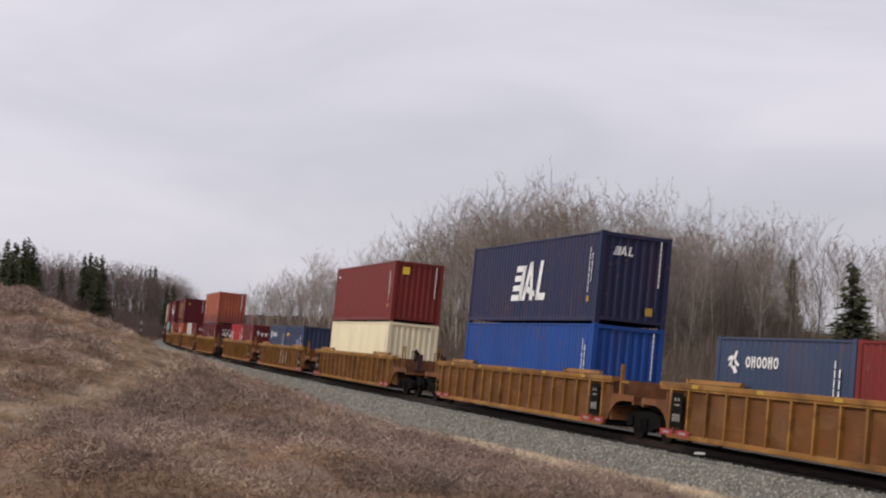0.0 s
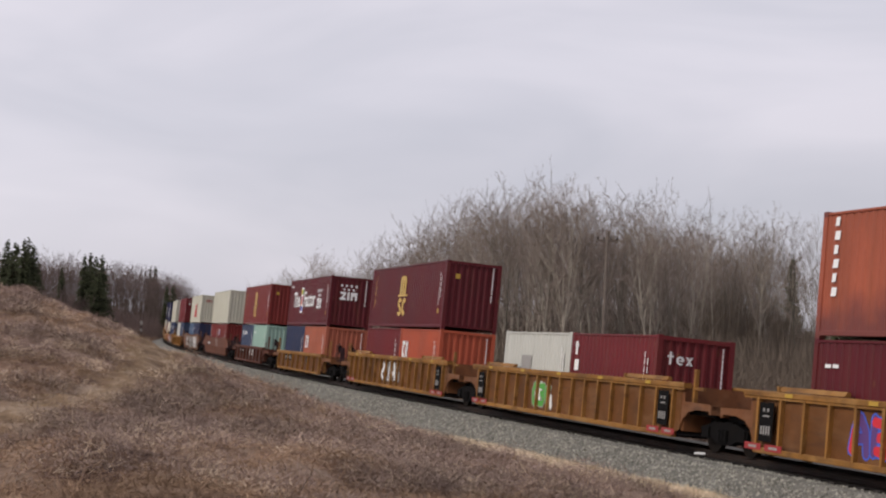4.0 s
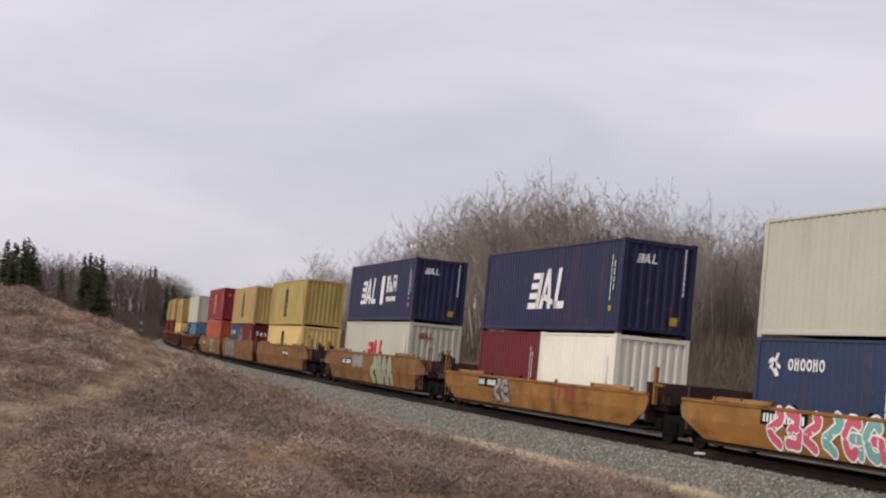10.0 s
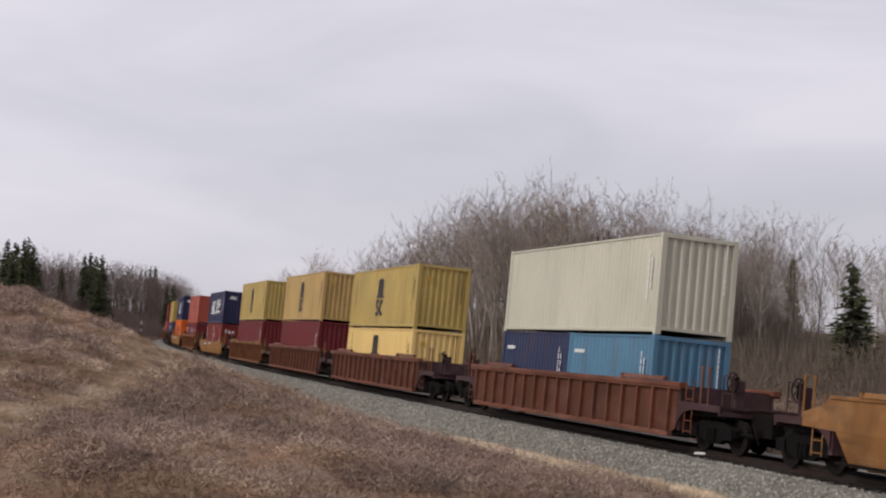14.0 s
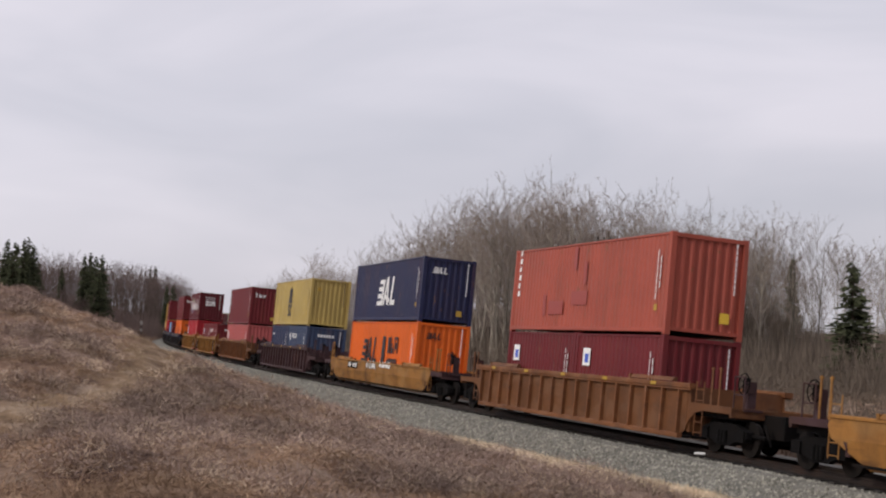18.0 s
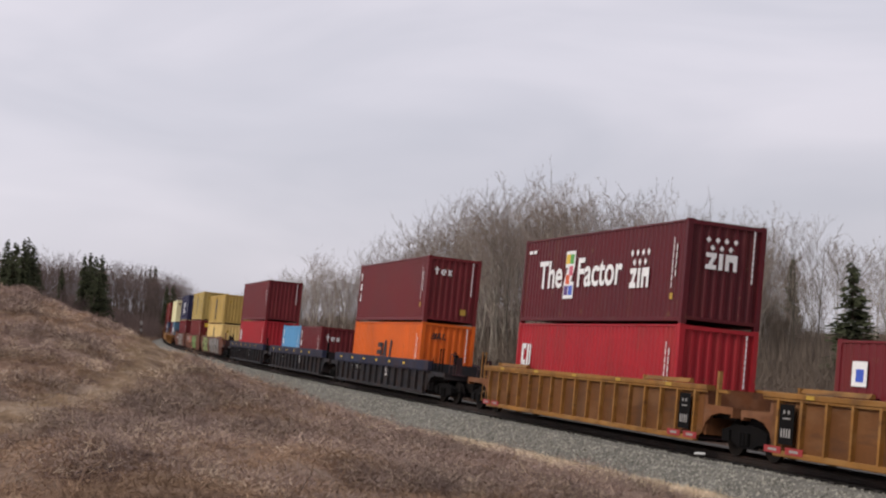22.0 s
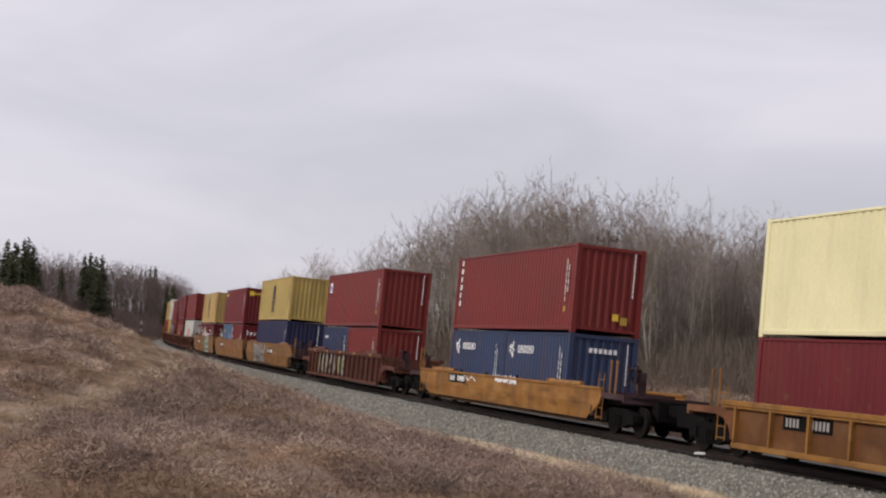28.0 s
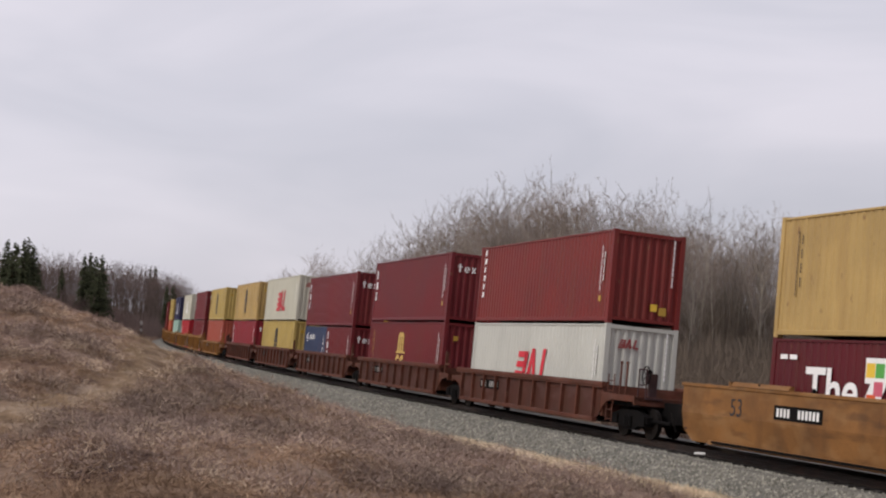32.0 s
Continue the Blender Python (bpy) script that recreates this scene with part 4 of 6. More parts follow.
def well_car(kind, paint, reach_rear, reach_front, joint_rear, joint_front, extras):
    h, z0, z1, step = CAR_KINDS[kind]
    mat = CARPAINT[paint]
    chord = CARPAINT["navy"] if kind == "N" else mat
    panel = CARPAINT["coal"] if kind == "N" else mat
    car = new("well_car")
    word = {"S": "smooth-sided", "B": "low smooth-sided"}.get(kind, "ribbed")
    smooth_side = kind in "SB"
    tagged(car, f"{CAR_WORDS[paint]} steel {word} container well car on the rails", "railway car", "well cars of the train")
    y = 1.42
    if smooth_side:
        free = h if kind == "S" else h + 0.6
        ends = ((joint_rear, round(reach_rear - 0.9, 2) if joint_rear else free), (joint_front, round(reach_front - 1.3, 2) if joint_front else free))
        me = shared(("side", kind, ends), lambda: side_smooth(ends, z0, z1, kind == "B"))
    else:
        me = shared(("side", kind), lambda: side_ribbed(h, z0, z1, step, kind == "N"))
        # web plates between the posts: a darker tone for four of the paints
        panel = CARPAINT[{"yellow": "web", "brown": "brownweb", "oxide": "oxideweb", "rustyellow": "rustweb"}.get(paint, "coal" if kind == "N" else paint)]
    for sgn in (-1, 1):
        turn = 0 if sgn < 0 else math.pi
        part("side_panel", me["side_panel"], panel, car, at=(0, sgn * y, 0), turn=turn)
        part("top_chord", me["top_chord"], chord, car, at=(0, sgn * y, 0), turn=turn)
        part("bottom_sill", me["bottom_sill"], mat if kind != "N" else panel, car, at=(0, sgn * y, 0), turn=turn)
    if not smooth_side:
        n = round(2 * (h - 0.35) / step)
        for i in range(n + 1):
            part("side_post", me["side_post"], mat if kind != "N" else panel, car, at=(-(h - 0.35) + i * 2 * (h - 0.35) / n, -y, 0))
        if kind == "R" and paint != "brown":
            for i in range(5):
                part("reflector", shared("reflector", lambda: Shape().box(-0.16, 0.16, -0.008, 0.0, -0.045, 0.045).mesh("reflector")), LOGO["dullyellow"], car, "faded yellow reflector", at=(-h + 1.7 + i * 3.2, -y - 0.133, z1 - 0.07))
    if smooth_side:
        for x in (-6.2, -3.9, -1.0, 2.2):
            part("lock_clip", shared("lock_clip", lambda: Shape().plate([(-0.08, 1.75), (0.08, 1.75), (0.03, 1.86), (-0.03, 1.86)], -0.02, 0.03).mesh("lock_clip")), BLACK_STEEL, car, at=(x, -y, z1 - 1.74))
    if kind in "RSB":
        for x in (h - 2.2, -h + 2.4):
            part("guide_ledge", shared(("ledge", kind), lambda: ledge_mesh(z1)), mat, car, at=(x, -y, 0))
    part("well_floor", shared(("floor", kind), lambda: Shape().box(-h + 0.2, h - 0.2, -1.38, 1.38, z0 + 0.02, z0 + 0.08).mesh("well_floor")), BLACK_STEEL, car)
    for sgn, reach, joint in ((-1, reach_rear, joint_rear), (1, reach_front, joint_front)):
        end = reach - (0.25 if joint else 0.55)
        tip = end if joint else min(end - 0.15, h + 2.3)
        deck = shared(("platform", kind, joint, round(end, 1)), lambda: platform_mesh(h, end, tip, z0, z1))
        if joint and smooth_side:
            wall = reach - (0.95 if sgn < 0 else 1.35)
            part("end_bulkhead", shared("end_bulkhead", lambda: Shape().box(-0.12, 0.0, -1.34, 1.34, 0.5, 1.62).box(0.0, 0.5, -0.9, -0.82, 0.7, 1.3).box(0.0, 0.5, 0.82, 0.9, 0.7, 1.3).mesh("end_bulkhead")), CARPAINT["purple"], car, "dark grimy end bulkhead", at=(sgn * wall, 0, 0), turn=0 if sgn > 0 else math.pi)
        else:
            part("end_platform", deck, {"yellow": CARPAINT["rustyellow"], "rustyellow": CARPAINT["rustweb"], "ochre": CARPAINT["rustweb"], "orangebrown": CARPAINT["rustweb"], "brown": CARPAINT["purple"], "tan": CARPAINT["purple"]}.get(paint, mat) if kind not in "NSB" else panel if kind == "N" else CARPAINT["purple"], car, at=(0, 0, 0), turn=0 if sgn > 0 else math.pi)
        part("underframe", shared(("underframe", kind, joint, round(end, 1)), lambda: underframe_shade_mesh(h, end, tip)), BLACK_STEEL, car, at=(0, 0, 0), turn=0 if sgn > 0 else math.pi)
        if not joint:
            truck(car, sgn * (h + 1.45))
            part("coupler", shared(("coupler", round(reach - end, 1)), lambda: Shape().box(-0.3, 0.55, -0.12, 0.12, 0.72, 0.98).box(0.3, 0.62, -0.2, 0.2, 0.68, 1.0).mesh("coupler")), BLACK_STEEL, car,
                 at=(sgn * (end - 0.08), 0.0, 0), turn=0 if sgn > 0 else math.pi)
            part("ladder", shared("ladder", ladder_mesh), mat if kind != "N" else BLACK_STEEL, car, at=(sgn * (h + 0.55), -1.36, 0.0))
            for px in (0.95, 1.35):
                part("grab_post", shared("grab_post", lambda: Shape().tube((0, 0, 1.1), (0, 0, 2.15), 0.03).tube((-0.06, 0, 2.1), (0.06, 0, 2.1), 0.03).mesh("grab_post")), mat if kind != "N" else BLACK_STEEL, car, at=(sgn * (h + px), -1.25, 0))
            if sgn > 0 or kind in "RSB":
                part("brake_stand", shared("brake_stand", lambda: Shape().box(-0.06, 0.06, -0.12, 0.12, 1.1, 1.6).bevel_box(-0.1, 0.1, -0.2, 0.1, 1.55, 1.85, 0.03).tube((-0.3, -0.3, 1.1), (-0.3, -0.3, 1.95), 0.022).tube((0.2, -0.3, 1.1), (0.2, -0.3, 1.95), 0.022).tube((-0.3, -0.3, 1.95), (0.2, -0.3, 1.95), 0.022).tube((-0.3, -0.3, 1.5), (0.2, -0.3, 1.5), 0.018).box(-0.35, 0.3, -0.34, 0.2, 1.1, 1.16).mesh("brake_stand")), CARPAINT["purple"], car, at=(sgn * (h + 2.05), -0.75, 0))
                part("brake_wheel", shared("brake_wheel", brake_mesh), BLACK_STEEL, car, at=(sgn * (h + 2.05), -0.97, 1.78))
        elif sgn > 0:
            truck(car, reach)
            part("grab_post", shared("tall_post", lambda: Shape().bevel_box(-0.05, 0.05, -0.05, 0.05, 1.0, 2.05, 0.01).bevel_box(-0.05, 0.5, -0.04, 0.04, 1.5, 1.58, 0.01).mesh("grab_post")), mat if kind != "N" else BLACK_STEEL, car, at=(h + 0.5, -1.3, 0))
    if kind == "R" and paint == "yellow":
        for x in (h - 0.8, -h + 0.8):
            for dx in (-0.55, 0.35):
                rp = part("red_patch", shared("red_patch", lambda: Shape().box(-0.36, 0.36, -0.01, 0.0, 0.28, 0.44).mesh("red_patch")), LOGO["dullred"], car, "red painted patch", at=(x + dx, -y - 0.102, 0))
                part("marking", shared("patch_bars", lambda: flat_shapes([bar(-0.18, 0.33, 0.36, 0.06)]).mesh("marking")), LOGO["silver"], rp, at=(0, -0.012, 0))
            if not (joint_front if x > 0 else joint_rear):
                continue
            pl = part("stencil_panel", shared("stencil", lambda: Shape().box(-0.3, 0.3, -0.012, 0.0, 0.5, 1.42).mesh("stencil_panel")), BLACK_STEEL, car, "black stencil panel", at=(x, -y - 0.125, 0))
            part("marking", shared("stencil_bars", lambda: flat_shapes([bar(-0.2 + 0.11 * i, 0.66, 0.06, 0.2) for i in range(4)] + [bar(-0.14, 1.2, 0.07, 0.08), bar(0.04, 1.2, 0.07, 0.08), bar(-0.15, 1.08, 0.3, 0.03)]).mesh("marking")), LOGO["silver"], pl, at=(0, -0.014, 0))
    if kind == "N":
        for i in range(6):
            part("reflector", shared("reflector", lambda: Shape().box(-0.16, 0.16, -0.008, 0.0, -0.045, 0.045).mesh("reflector")), LOGO["yellow"], car, "yellow reflector", at=(-h + 1.2 + i * 2.4, -y - 0.133, z1 - 0.07 if kind == "C" else z1 - 0.2))
    face = y + (0.003 if smooth_side else 0.004)
    bx = {"R": -h * 0.3, "S": -h * 0.52, "B": -h * 0.5}.get(kind, -h * 0.5)
    for q in extras:
        if q[0] == "p":
            bx = q[1]
    if kind != "R":
        plate = part("number_panel", shared("number_panel", lambda: Shape().box(-1.0, 1.0, -0.004, 0.0, -0.17, 0.17).mesh("number_panel")), BLACK_STEEL, car, "black panel with unreadable white marks", at=(bx, -face, {"S": 1.2, "B": 1.06}.get(kind, 1.0)))
        part("marking", shared("number_bars", lambda: flat_shapes([bar(-0.88 + 0.15 * i, -0.1, 0.09, 0.2) for i in range(12) if i not in (4, 5)]).mesh("marking")), LOGO["white" if smooth_side else "silver"], plate, at=(0, -0.006, 0))
    for q in extras:
        if q[0] == "g":
            graffiti(car, q[1], q[2], q[3], q[4], min(q[5], z1 + 0.05), q[6], face + 0.012 if smooth_side else face + 0.002, {"S": 0.95, "B": 0.8}.get(kind, 0.0))
        elif q[0] == "s":
            scrawl(car, q[1], q[2], q[3], q[4], min(q[5], z1 - 0.05), q[6], face + 0.002)
        elif q[0] == "n":
            part("number", shared(("text", q[1]), lambda: text_mesh(q[1], 0.62)), LOGO[q[3]], car, at=(q[2], -face - 0.004, {"S": 1.18, "B": 1.02}.get(kind, 0.95)))
        elif q[0] == "t":
            part("logo", shared("car_logo", lambda: flat_shapes([bar(-0.75, -0.25, 0.14, 0.5), bar(-0.95, 0.18, 0.5, 0.12), bar(-0.2, -0.25, 0.14, 0.5), bar(-0.4, 0.18, 0.5, 0.12), bar(0.25, -0.25, 0.12, 0.5, 0.6), bar(0.55, -0.25, 0.12, 0.5, -0.6)]).mesh("logo")), LOGO[q[2]], car, at=(q[1], -face - 0.004, {"S": 1.24, "B": 1.0}.get(kind, 0.92)))
    return car


# place of each car's middle along the train, kind, paint, upper container, lower containers (rear first), extras
TRAIN = [
    (32.4, "R", "yellow", "", "slate:cronos,redbrown:", [("t", 3.6, "dullred")]),
    (12.43, "R", "yellow", "navy:bal", "royal:", []),
    (-11.35, "R", "yellow", "redbrown:sticker", "cream:", []),
    (-31.45, "R", "yellow", "", "slate:cronos,blue:sign", [("g", 3, -0.3, 2.9, 0.45, 1.45, ("black", "silver", "silver"))]),
    (-51.47, "R", "yellow", "", "red:cai,maroon:tex", []),
    (-75.15, "R", "yellow", "sooty:stain", "wine!:zim", [("g", 5, -4.2, -1.9, 0.45, 1.4, ("blue", "red", "violet")), ("n", "53", 4.3, "black")]),
    (-95.1, "R", "yellow", "", "white:patch,maroon:tex", [("g", 6, -2.5, -0.8, 0.45, 1.3, ("silver", "green", "white"))]),
    (-115.15, "R", "yellow", "wine:mscgold", "maroon:,orange:cai", [("g", 7, -2.0, 1.2, 0.5, 1.4, ("black", "white", "silver"))]),
    (-136.99, "C", "yellow", "wine:factor", "darkblue:,peach:cai", [("n", "40", 2.4, "black")]),
    (-157.07, "C", "oxide", "redbrown:mscgold", "slate:cronos,mint:bars", [("g", 9, 0.5, 2.2, 0.7, 1.3, ("white", "silver", "white"))]),
    (-179.04, "S", "brown", "grey:", "redbrown:tex,redbrown:sq", [("t", 1.4, "silver")]),
    (-203.67, "S", "tan", "grey:balred", "steel:,darkblue:bars", [("g", 11, -6.2, -3.4, 0.45, 1.6, ("black", "white", "silver")), ("g", 111, -2.4, 2.6, 0.35, 1.55, ("silver", "black", "silver")), ("g", 112, 3.0, 7.2, 0.45, 1.55, ("silver", "white", "white"))]),
    (-225.39, "C", "yellow", "maroon:tex", "white:,slate:bars", []),
    (-245.66, "B", "ochre", "grey:", "blue:cronos,blue:cronos", [("g", 13, -5.0, -0.4, 0.35, 1.85, ("white", "pink", "teal")), ("g", 131, -0.2, 4.4, 0.35, 1.85, ("white", "violet", "black"))]),
    (-265.84, "B", "ochre", "navy:bal", "maroon:,chalk:", [("g", 14, -3.6, -2.0, 0.4, 1.5, ("black", "silver", "silver")), ("t", 3.2, "dullred")]),
    (-287.79, "S", "orangebrown", "navy:balx", "grey:balred", [("s", 15, -5.2, -3.0, 0.98, 1.6, "silver"), ("g", 15, -3.0, -1.0, 0.97, 1.6, ("silver", "silver", "silver")), ("g", 151, 0.6, 4.6, 0.3, 1.65, ("silver", "lime", "silver"))]),
    (-312.09, "S", "orangebrown", "yellow:msc", "pale!:msc", [("p", 2.5)]),
    (-331.89, "S", "orangebrown", "gold:msc", "slate:cronos,maroon:tex", [("g", 17, -6.9, -1.4, 0.35, 1.7, ("black", "silver", "silver")), ("t", 0.6, "dullred")]),
    (-351.46, "S", "orangebrown", "crimson:mscgold", "orange:", [("g", 18, 0.2, 3.8, 0.35, 1.65, ("black", "lime", "silver"))]),
    (-375.33, "R", "brown", "grey:", "darkblue:bars,teal:bars", []),
    (-399.23, "R", "brown", "yellow:msc", "pale!:msc", []),
    (-418.93, "R", "brown", "gold:msc", "maroon:", []),
    (-439.18, "R", "rustyellow", "yellow:msc", "maroon:", []),
    (-462.81, "B", "ochre", "navy:balx", "redbrown:tex,redbrown:tex", [("g", 23, -1.6, 0.4, 1.1, 1.5, ("white", "silver", "white"))]),
    (-486.76, "R", "rustyellow", "salmon:patched", "maroon:sq,maroon:sq", []),
    (-510.55, "B", "ochre", "navy:bal", "vivid:balxblack", [("g", 25, -1.5, 0.3, 0.98, 1.66, ("silver", "white", "silver")), ("g", 251, 1.0, 3.0, 1.1, 1.5, ("white", "white", "white"))]),
    (-534.5, "R", "purple", "yellow:msc", "darkblue:bars,slate:cronos", [("s", 26, 3.2, 5.6, 0.5, 1.35, "plum")]),
    (-558.23, "R", "rustyellow", "maroon:tex", "pink!:cai", []),
    (-578.25, "R", "yellow", "", "maroon:sq,maroon:cronos", [("t", 1.0, "dullred")]),
    (-597.85, "R", "yellow", "wine:factor", "red:cai", []),
    (-621.85, "N", "coal", "maroon:tex", "vivid:balblack", [("n", "53", 1.7, "white")]),
    (-642.25, "N", "coal", "", "sky:tex,maroon:tex", [("n", "53", 1.7, "white")]),
    (-662.27, "N", "coal", "maroon:", "red:cai", [("n", "53", 1.7, "white")]),
    (-686.32, "S", "brown", "rusted!:msc", "pale!:msc", [("p", 3.0), ("g", 33, -7.0, -2.4, 0.35, 1.75, ("black", "lime", "lime")), ("g", 331, -1.2, 6.6, 0.3, 1.75, ("black", "silver", "silver"))]),
    (-705.87, "S", "brown", "yellow:msc", "redbrown:sticker", [("s", 34, -7.4, -4.5, 0.97, 1.6, "white"), ("g", 34, -4.4, -1.0, 0.9, 1.6, ("silver", "orange", "silver")), ("g", 341, 0.2, 5.0, 0.35, 1.7, ("darkgreen", "green", "lime"))]),
    (-725.57, "S", "brown", "navy:bal", "maroon:", [("g", 35, -2.6, 5.0, 0.3, 1.7, ("black", "silver", "silver"))]),
    (-749.57, "C", "yellow", "ivory:soot", "maroon:,teal:nile", []),
    (-773.34, "B", "ochre", "redbrown:text", "blue:cronos,blue:cronos", [("s", 37, -4.4, -2.2, 1.0, 1.6, "white"), ("g", 371, 0.0, 2.2, 1.1, 1.5, ("white", "white", "white"))]),
    (-797.34, "R", "oxide", "redbrown:sq", "darkblue:bars,redbrown:", [("g", 38, -5.6, 0.8, 0.4, 1.5, ("black", "lime", "silver"))]),
    (-821.07, "S", "orangebrown", "yellow:msc", "navy:", [("p", 1.6), ("g", 39, -5.6, -0.6, 0.3, 1.75, ("black", "silver", "silver"))]),
    (-841.12, "S", "orangebrown", "maroon:touax", "steel:sign,maroon:tex", [("t", 0.6, "dullred"), ("s", 40, 2.6, 5.4, 0.98, 1.6, "rust"), ("s", 401, 3.0, 5.0, 0.98, 1.5, "rust"), ("p", -4.0)]),
    (-860.89, "S", "orangebrown", "gold:msc", "wine!:factor", [("g", 41, 0.4, 4.6, 0.3, 1.75, ("white", "darkgreen", "darkgreen")), ("n", "53", -7.2, "black")]),
    (-882.61, "L", "oxide", "redbrown:text", "white:balred", []),
    (-898.61, "L", "oxide", "maroon:tex", "maroon:mscgold", []),
    (-914.7, "L", "oxide", "maroon:tex", "blue:cronos,maroon:tex", []),
    (-930.5, "L", "oxide", "grey:balred", "yellow:msc", []),
    (-946.5, "L", "oxide", "gold:msc", "crimson:tex", []),
    (-966.0, "C", "yellow", "yellow:msc", "salmon:", []),
    (-982.5, "R", "yellow", "maroon:tex", "maroon:", []),
    (-1001.0, "R", "yellow", "grey:bal", "red:cai", []),
    (-1021.0, "R", "yellow", "navy:bal", "mint:", []),
    (-1041.0, "R", "yellow", "yellow:msc", "orange:", []),
    (-1065.0, "R", "yellow", "maroon:tex", "redbrown:", []),
    (-1085.0, "R", "yellow", "redbrown:", "maroon:", []),
    (-1105.0, "R", "yellow", "crimson:", "red:", []),
]
MOVING = []                                          # (thing, place along the train, height above the rail)
for i, (s0, kind, paint, upper, lower, extras) in enumerate(TRAIN):
    front = (TRAIN[i - 1][0] - s0) / 2 if i else 10.0
    rear = (s0 - TRAIN[i + 1][0]) / 2 if i + 1 < len(TRAIN) else 10.0
    limit = CAR_KINDS[kind][0] + 2.35
    jf, jr = front < limit, rear < limit
    car = well_car(kind, paint, rear, front, jr, jf, extras)
    MOVING.append((car, s0, 0.0))
    lows = lower.split(",")
    low_h = 2.591 if len(lows) == 2 or "!" in lower else 2.896          # "!": standard height
    for j, spec in enumerate(lows):
        col, logo = spec.replace("!", "").split(":")
        ob = container(col, logo, 12.192 if len(lows) == 1 else 6.058, low_h, False)
        MOVING.append((ob, s0 + (0 if len(lows) == 1 else (j - 0.5) * 6.1), 0.38))
    if upper:
        col, logo = upper.replace("!", "").split(":")
        MOVING.append((container(col, logo, 12.192, 2.591 if "!" in upper else 2.896, True), s0, 0.38 + low_h + 0.012))


def motions():
    """The whole train rolls along the curve at one steady speed."""
    for thing, s0, up in MOVING:
        lift = Matrix.Translation((0, 0, up))
        walk(thing, [(float(t), track_pose(s0 + SPEED * t) @ lift) for t in range(0, 33)])

# ---- rails and ties ----
railway = tagged(new("railway_track"), "single railway track on a canted curve", "railway track", kind="structure")
for d in (-0.75, 0.75):
    rail = strip("rail", [(d - 0.07, -0.18), (d - 0.012, -0.15), (d - 0.012, -0.05), (d - 0.037, -0.04), (d - 0.037, -0.002), (d + 0.037, -0.002), (d + 0.037, -0.04), (d + 0.012, -0.05), (d + 0.012, -0.15), (d + 0.07, -0.18)],
                 -640, 110, 4.0, RAIL_STEEL, True)
    rail.parent = railway
tie_mesh = Shape().bevel_box(-0.115, 0.115, -1.3, 1.3, -0.33, -0.17, 0.02).mesh("tie", TIE_WOOD)
rest = Shape()
for i in range(-500, 170):
    s = i * 0.55
    if -60 < i < 80:
        tie = new("tie", tie_mesh)
        tie.parent = railway
        tie.matrix_basis = track_pose(s)
    else:
        o = Shape().box(-0.115, 0.115, -1.3, 1.3, -0.33, -0.17)
        m = track_pose(s)
        rest.add([m @ Vector(q) for q in o.v], o.f)
far_ties = new("ties_beyond", rest.mesh("ties_beyond", TIE_WOOD))
far_ties.parent = railway
tagged(far_ties, kind="stuff")

# loose stones on the shoulder of the ballast
rnd = random.Random(4)
stones = Shape()
for i in range(42000):
    s = 45 - 150 * rnd.random() ** 1.7
    d = rnd.uniform(1.35, 3.9)
    z = np.interp(d, [1.35, 1.9, 2.5, 3.1, 3.6, 4.4], [-0.1, -0.14, -0.38, -0.58, -0.72, -0.8]) + 0.75 * math.sin(CANT) + GRADE * s
    x, y = track_xy(s, d)
    r = rnd.uniform(0.025, 0.06)
    pts = [(float(x) + r * rnd.uniform(0.6, 1.2) * a, float(y) + r * rnd.uniform(0.6, 1.2) * b, z + r * rnd.uniform(0.4, 0.9) * c) for a, b, c in ((1, 0, 0), (0, 1, 0), (-1, 0, 0), (0, -1, 0), (0, 0, 1.3))]
    stones.add(pts, [(0, 1, 4), (1, 2, 4), (2, 3, 4), (3, 0, 4)])
tagged(new("ballast_stones", stones.mesh("ballast_stones", STONE)), "loose grey crushed stones on the ballast shoulder", "stones", kind="stuff")

# ---- trees ----
def limb(verts, faces, pts, radii, n):
    """A tapering tube through pts."""
    o = len(verts)
    for i, (p, r) in enumerate(zip(pts, radii)):
        d = (pts[min(i + 1, len(pts) - 1)] - pts[max(i - 1, 0)]).normalized()
        u = d.orthogonal().normalized()
        w = d.cross(u)
        for k in range(n):
            a = 6.28319 * k / n
            verts.append(p + (u * math.cos(a) + w * math.sin(a)) * r)
    for i in range(len(pts) - 1):
        for k in range(n):
            faces.append((o + i * n + k, o + i * n + (k + 1) % n, o + (i + 1) * n + (k + 1) % n, o + (i + 1) * n + k))


def sliver(verts, faces, a, b, w, rnd):
    side = (b - a).cross(Vector((rnd.uniform(-1, 1), rnd.uniform(-1, 1), rnd.uniform(-0.3, 0.3)))).normalized() * w
    o = len(verts)
    verts += [a - side, a + side, b]
    faces.append((o, o + 1, o + 2))


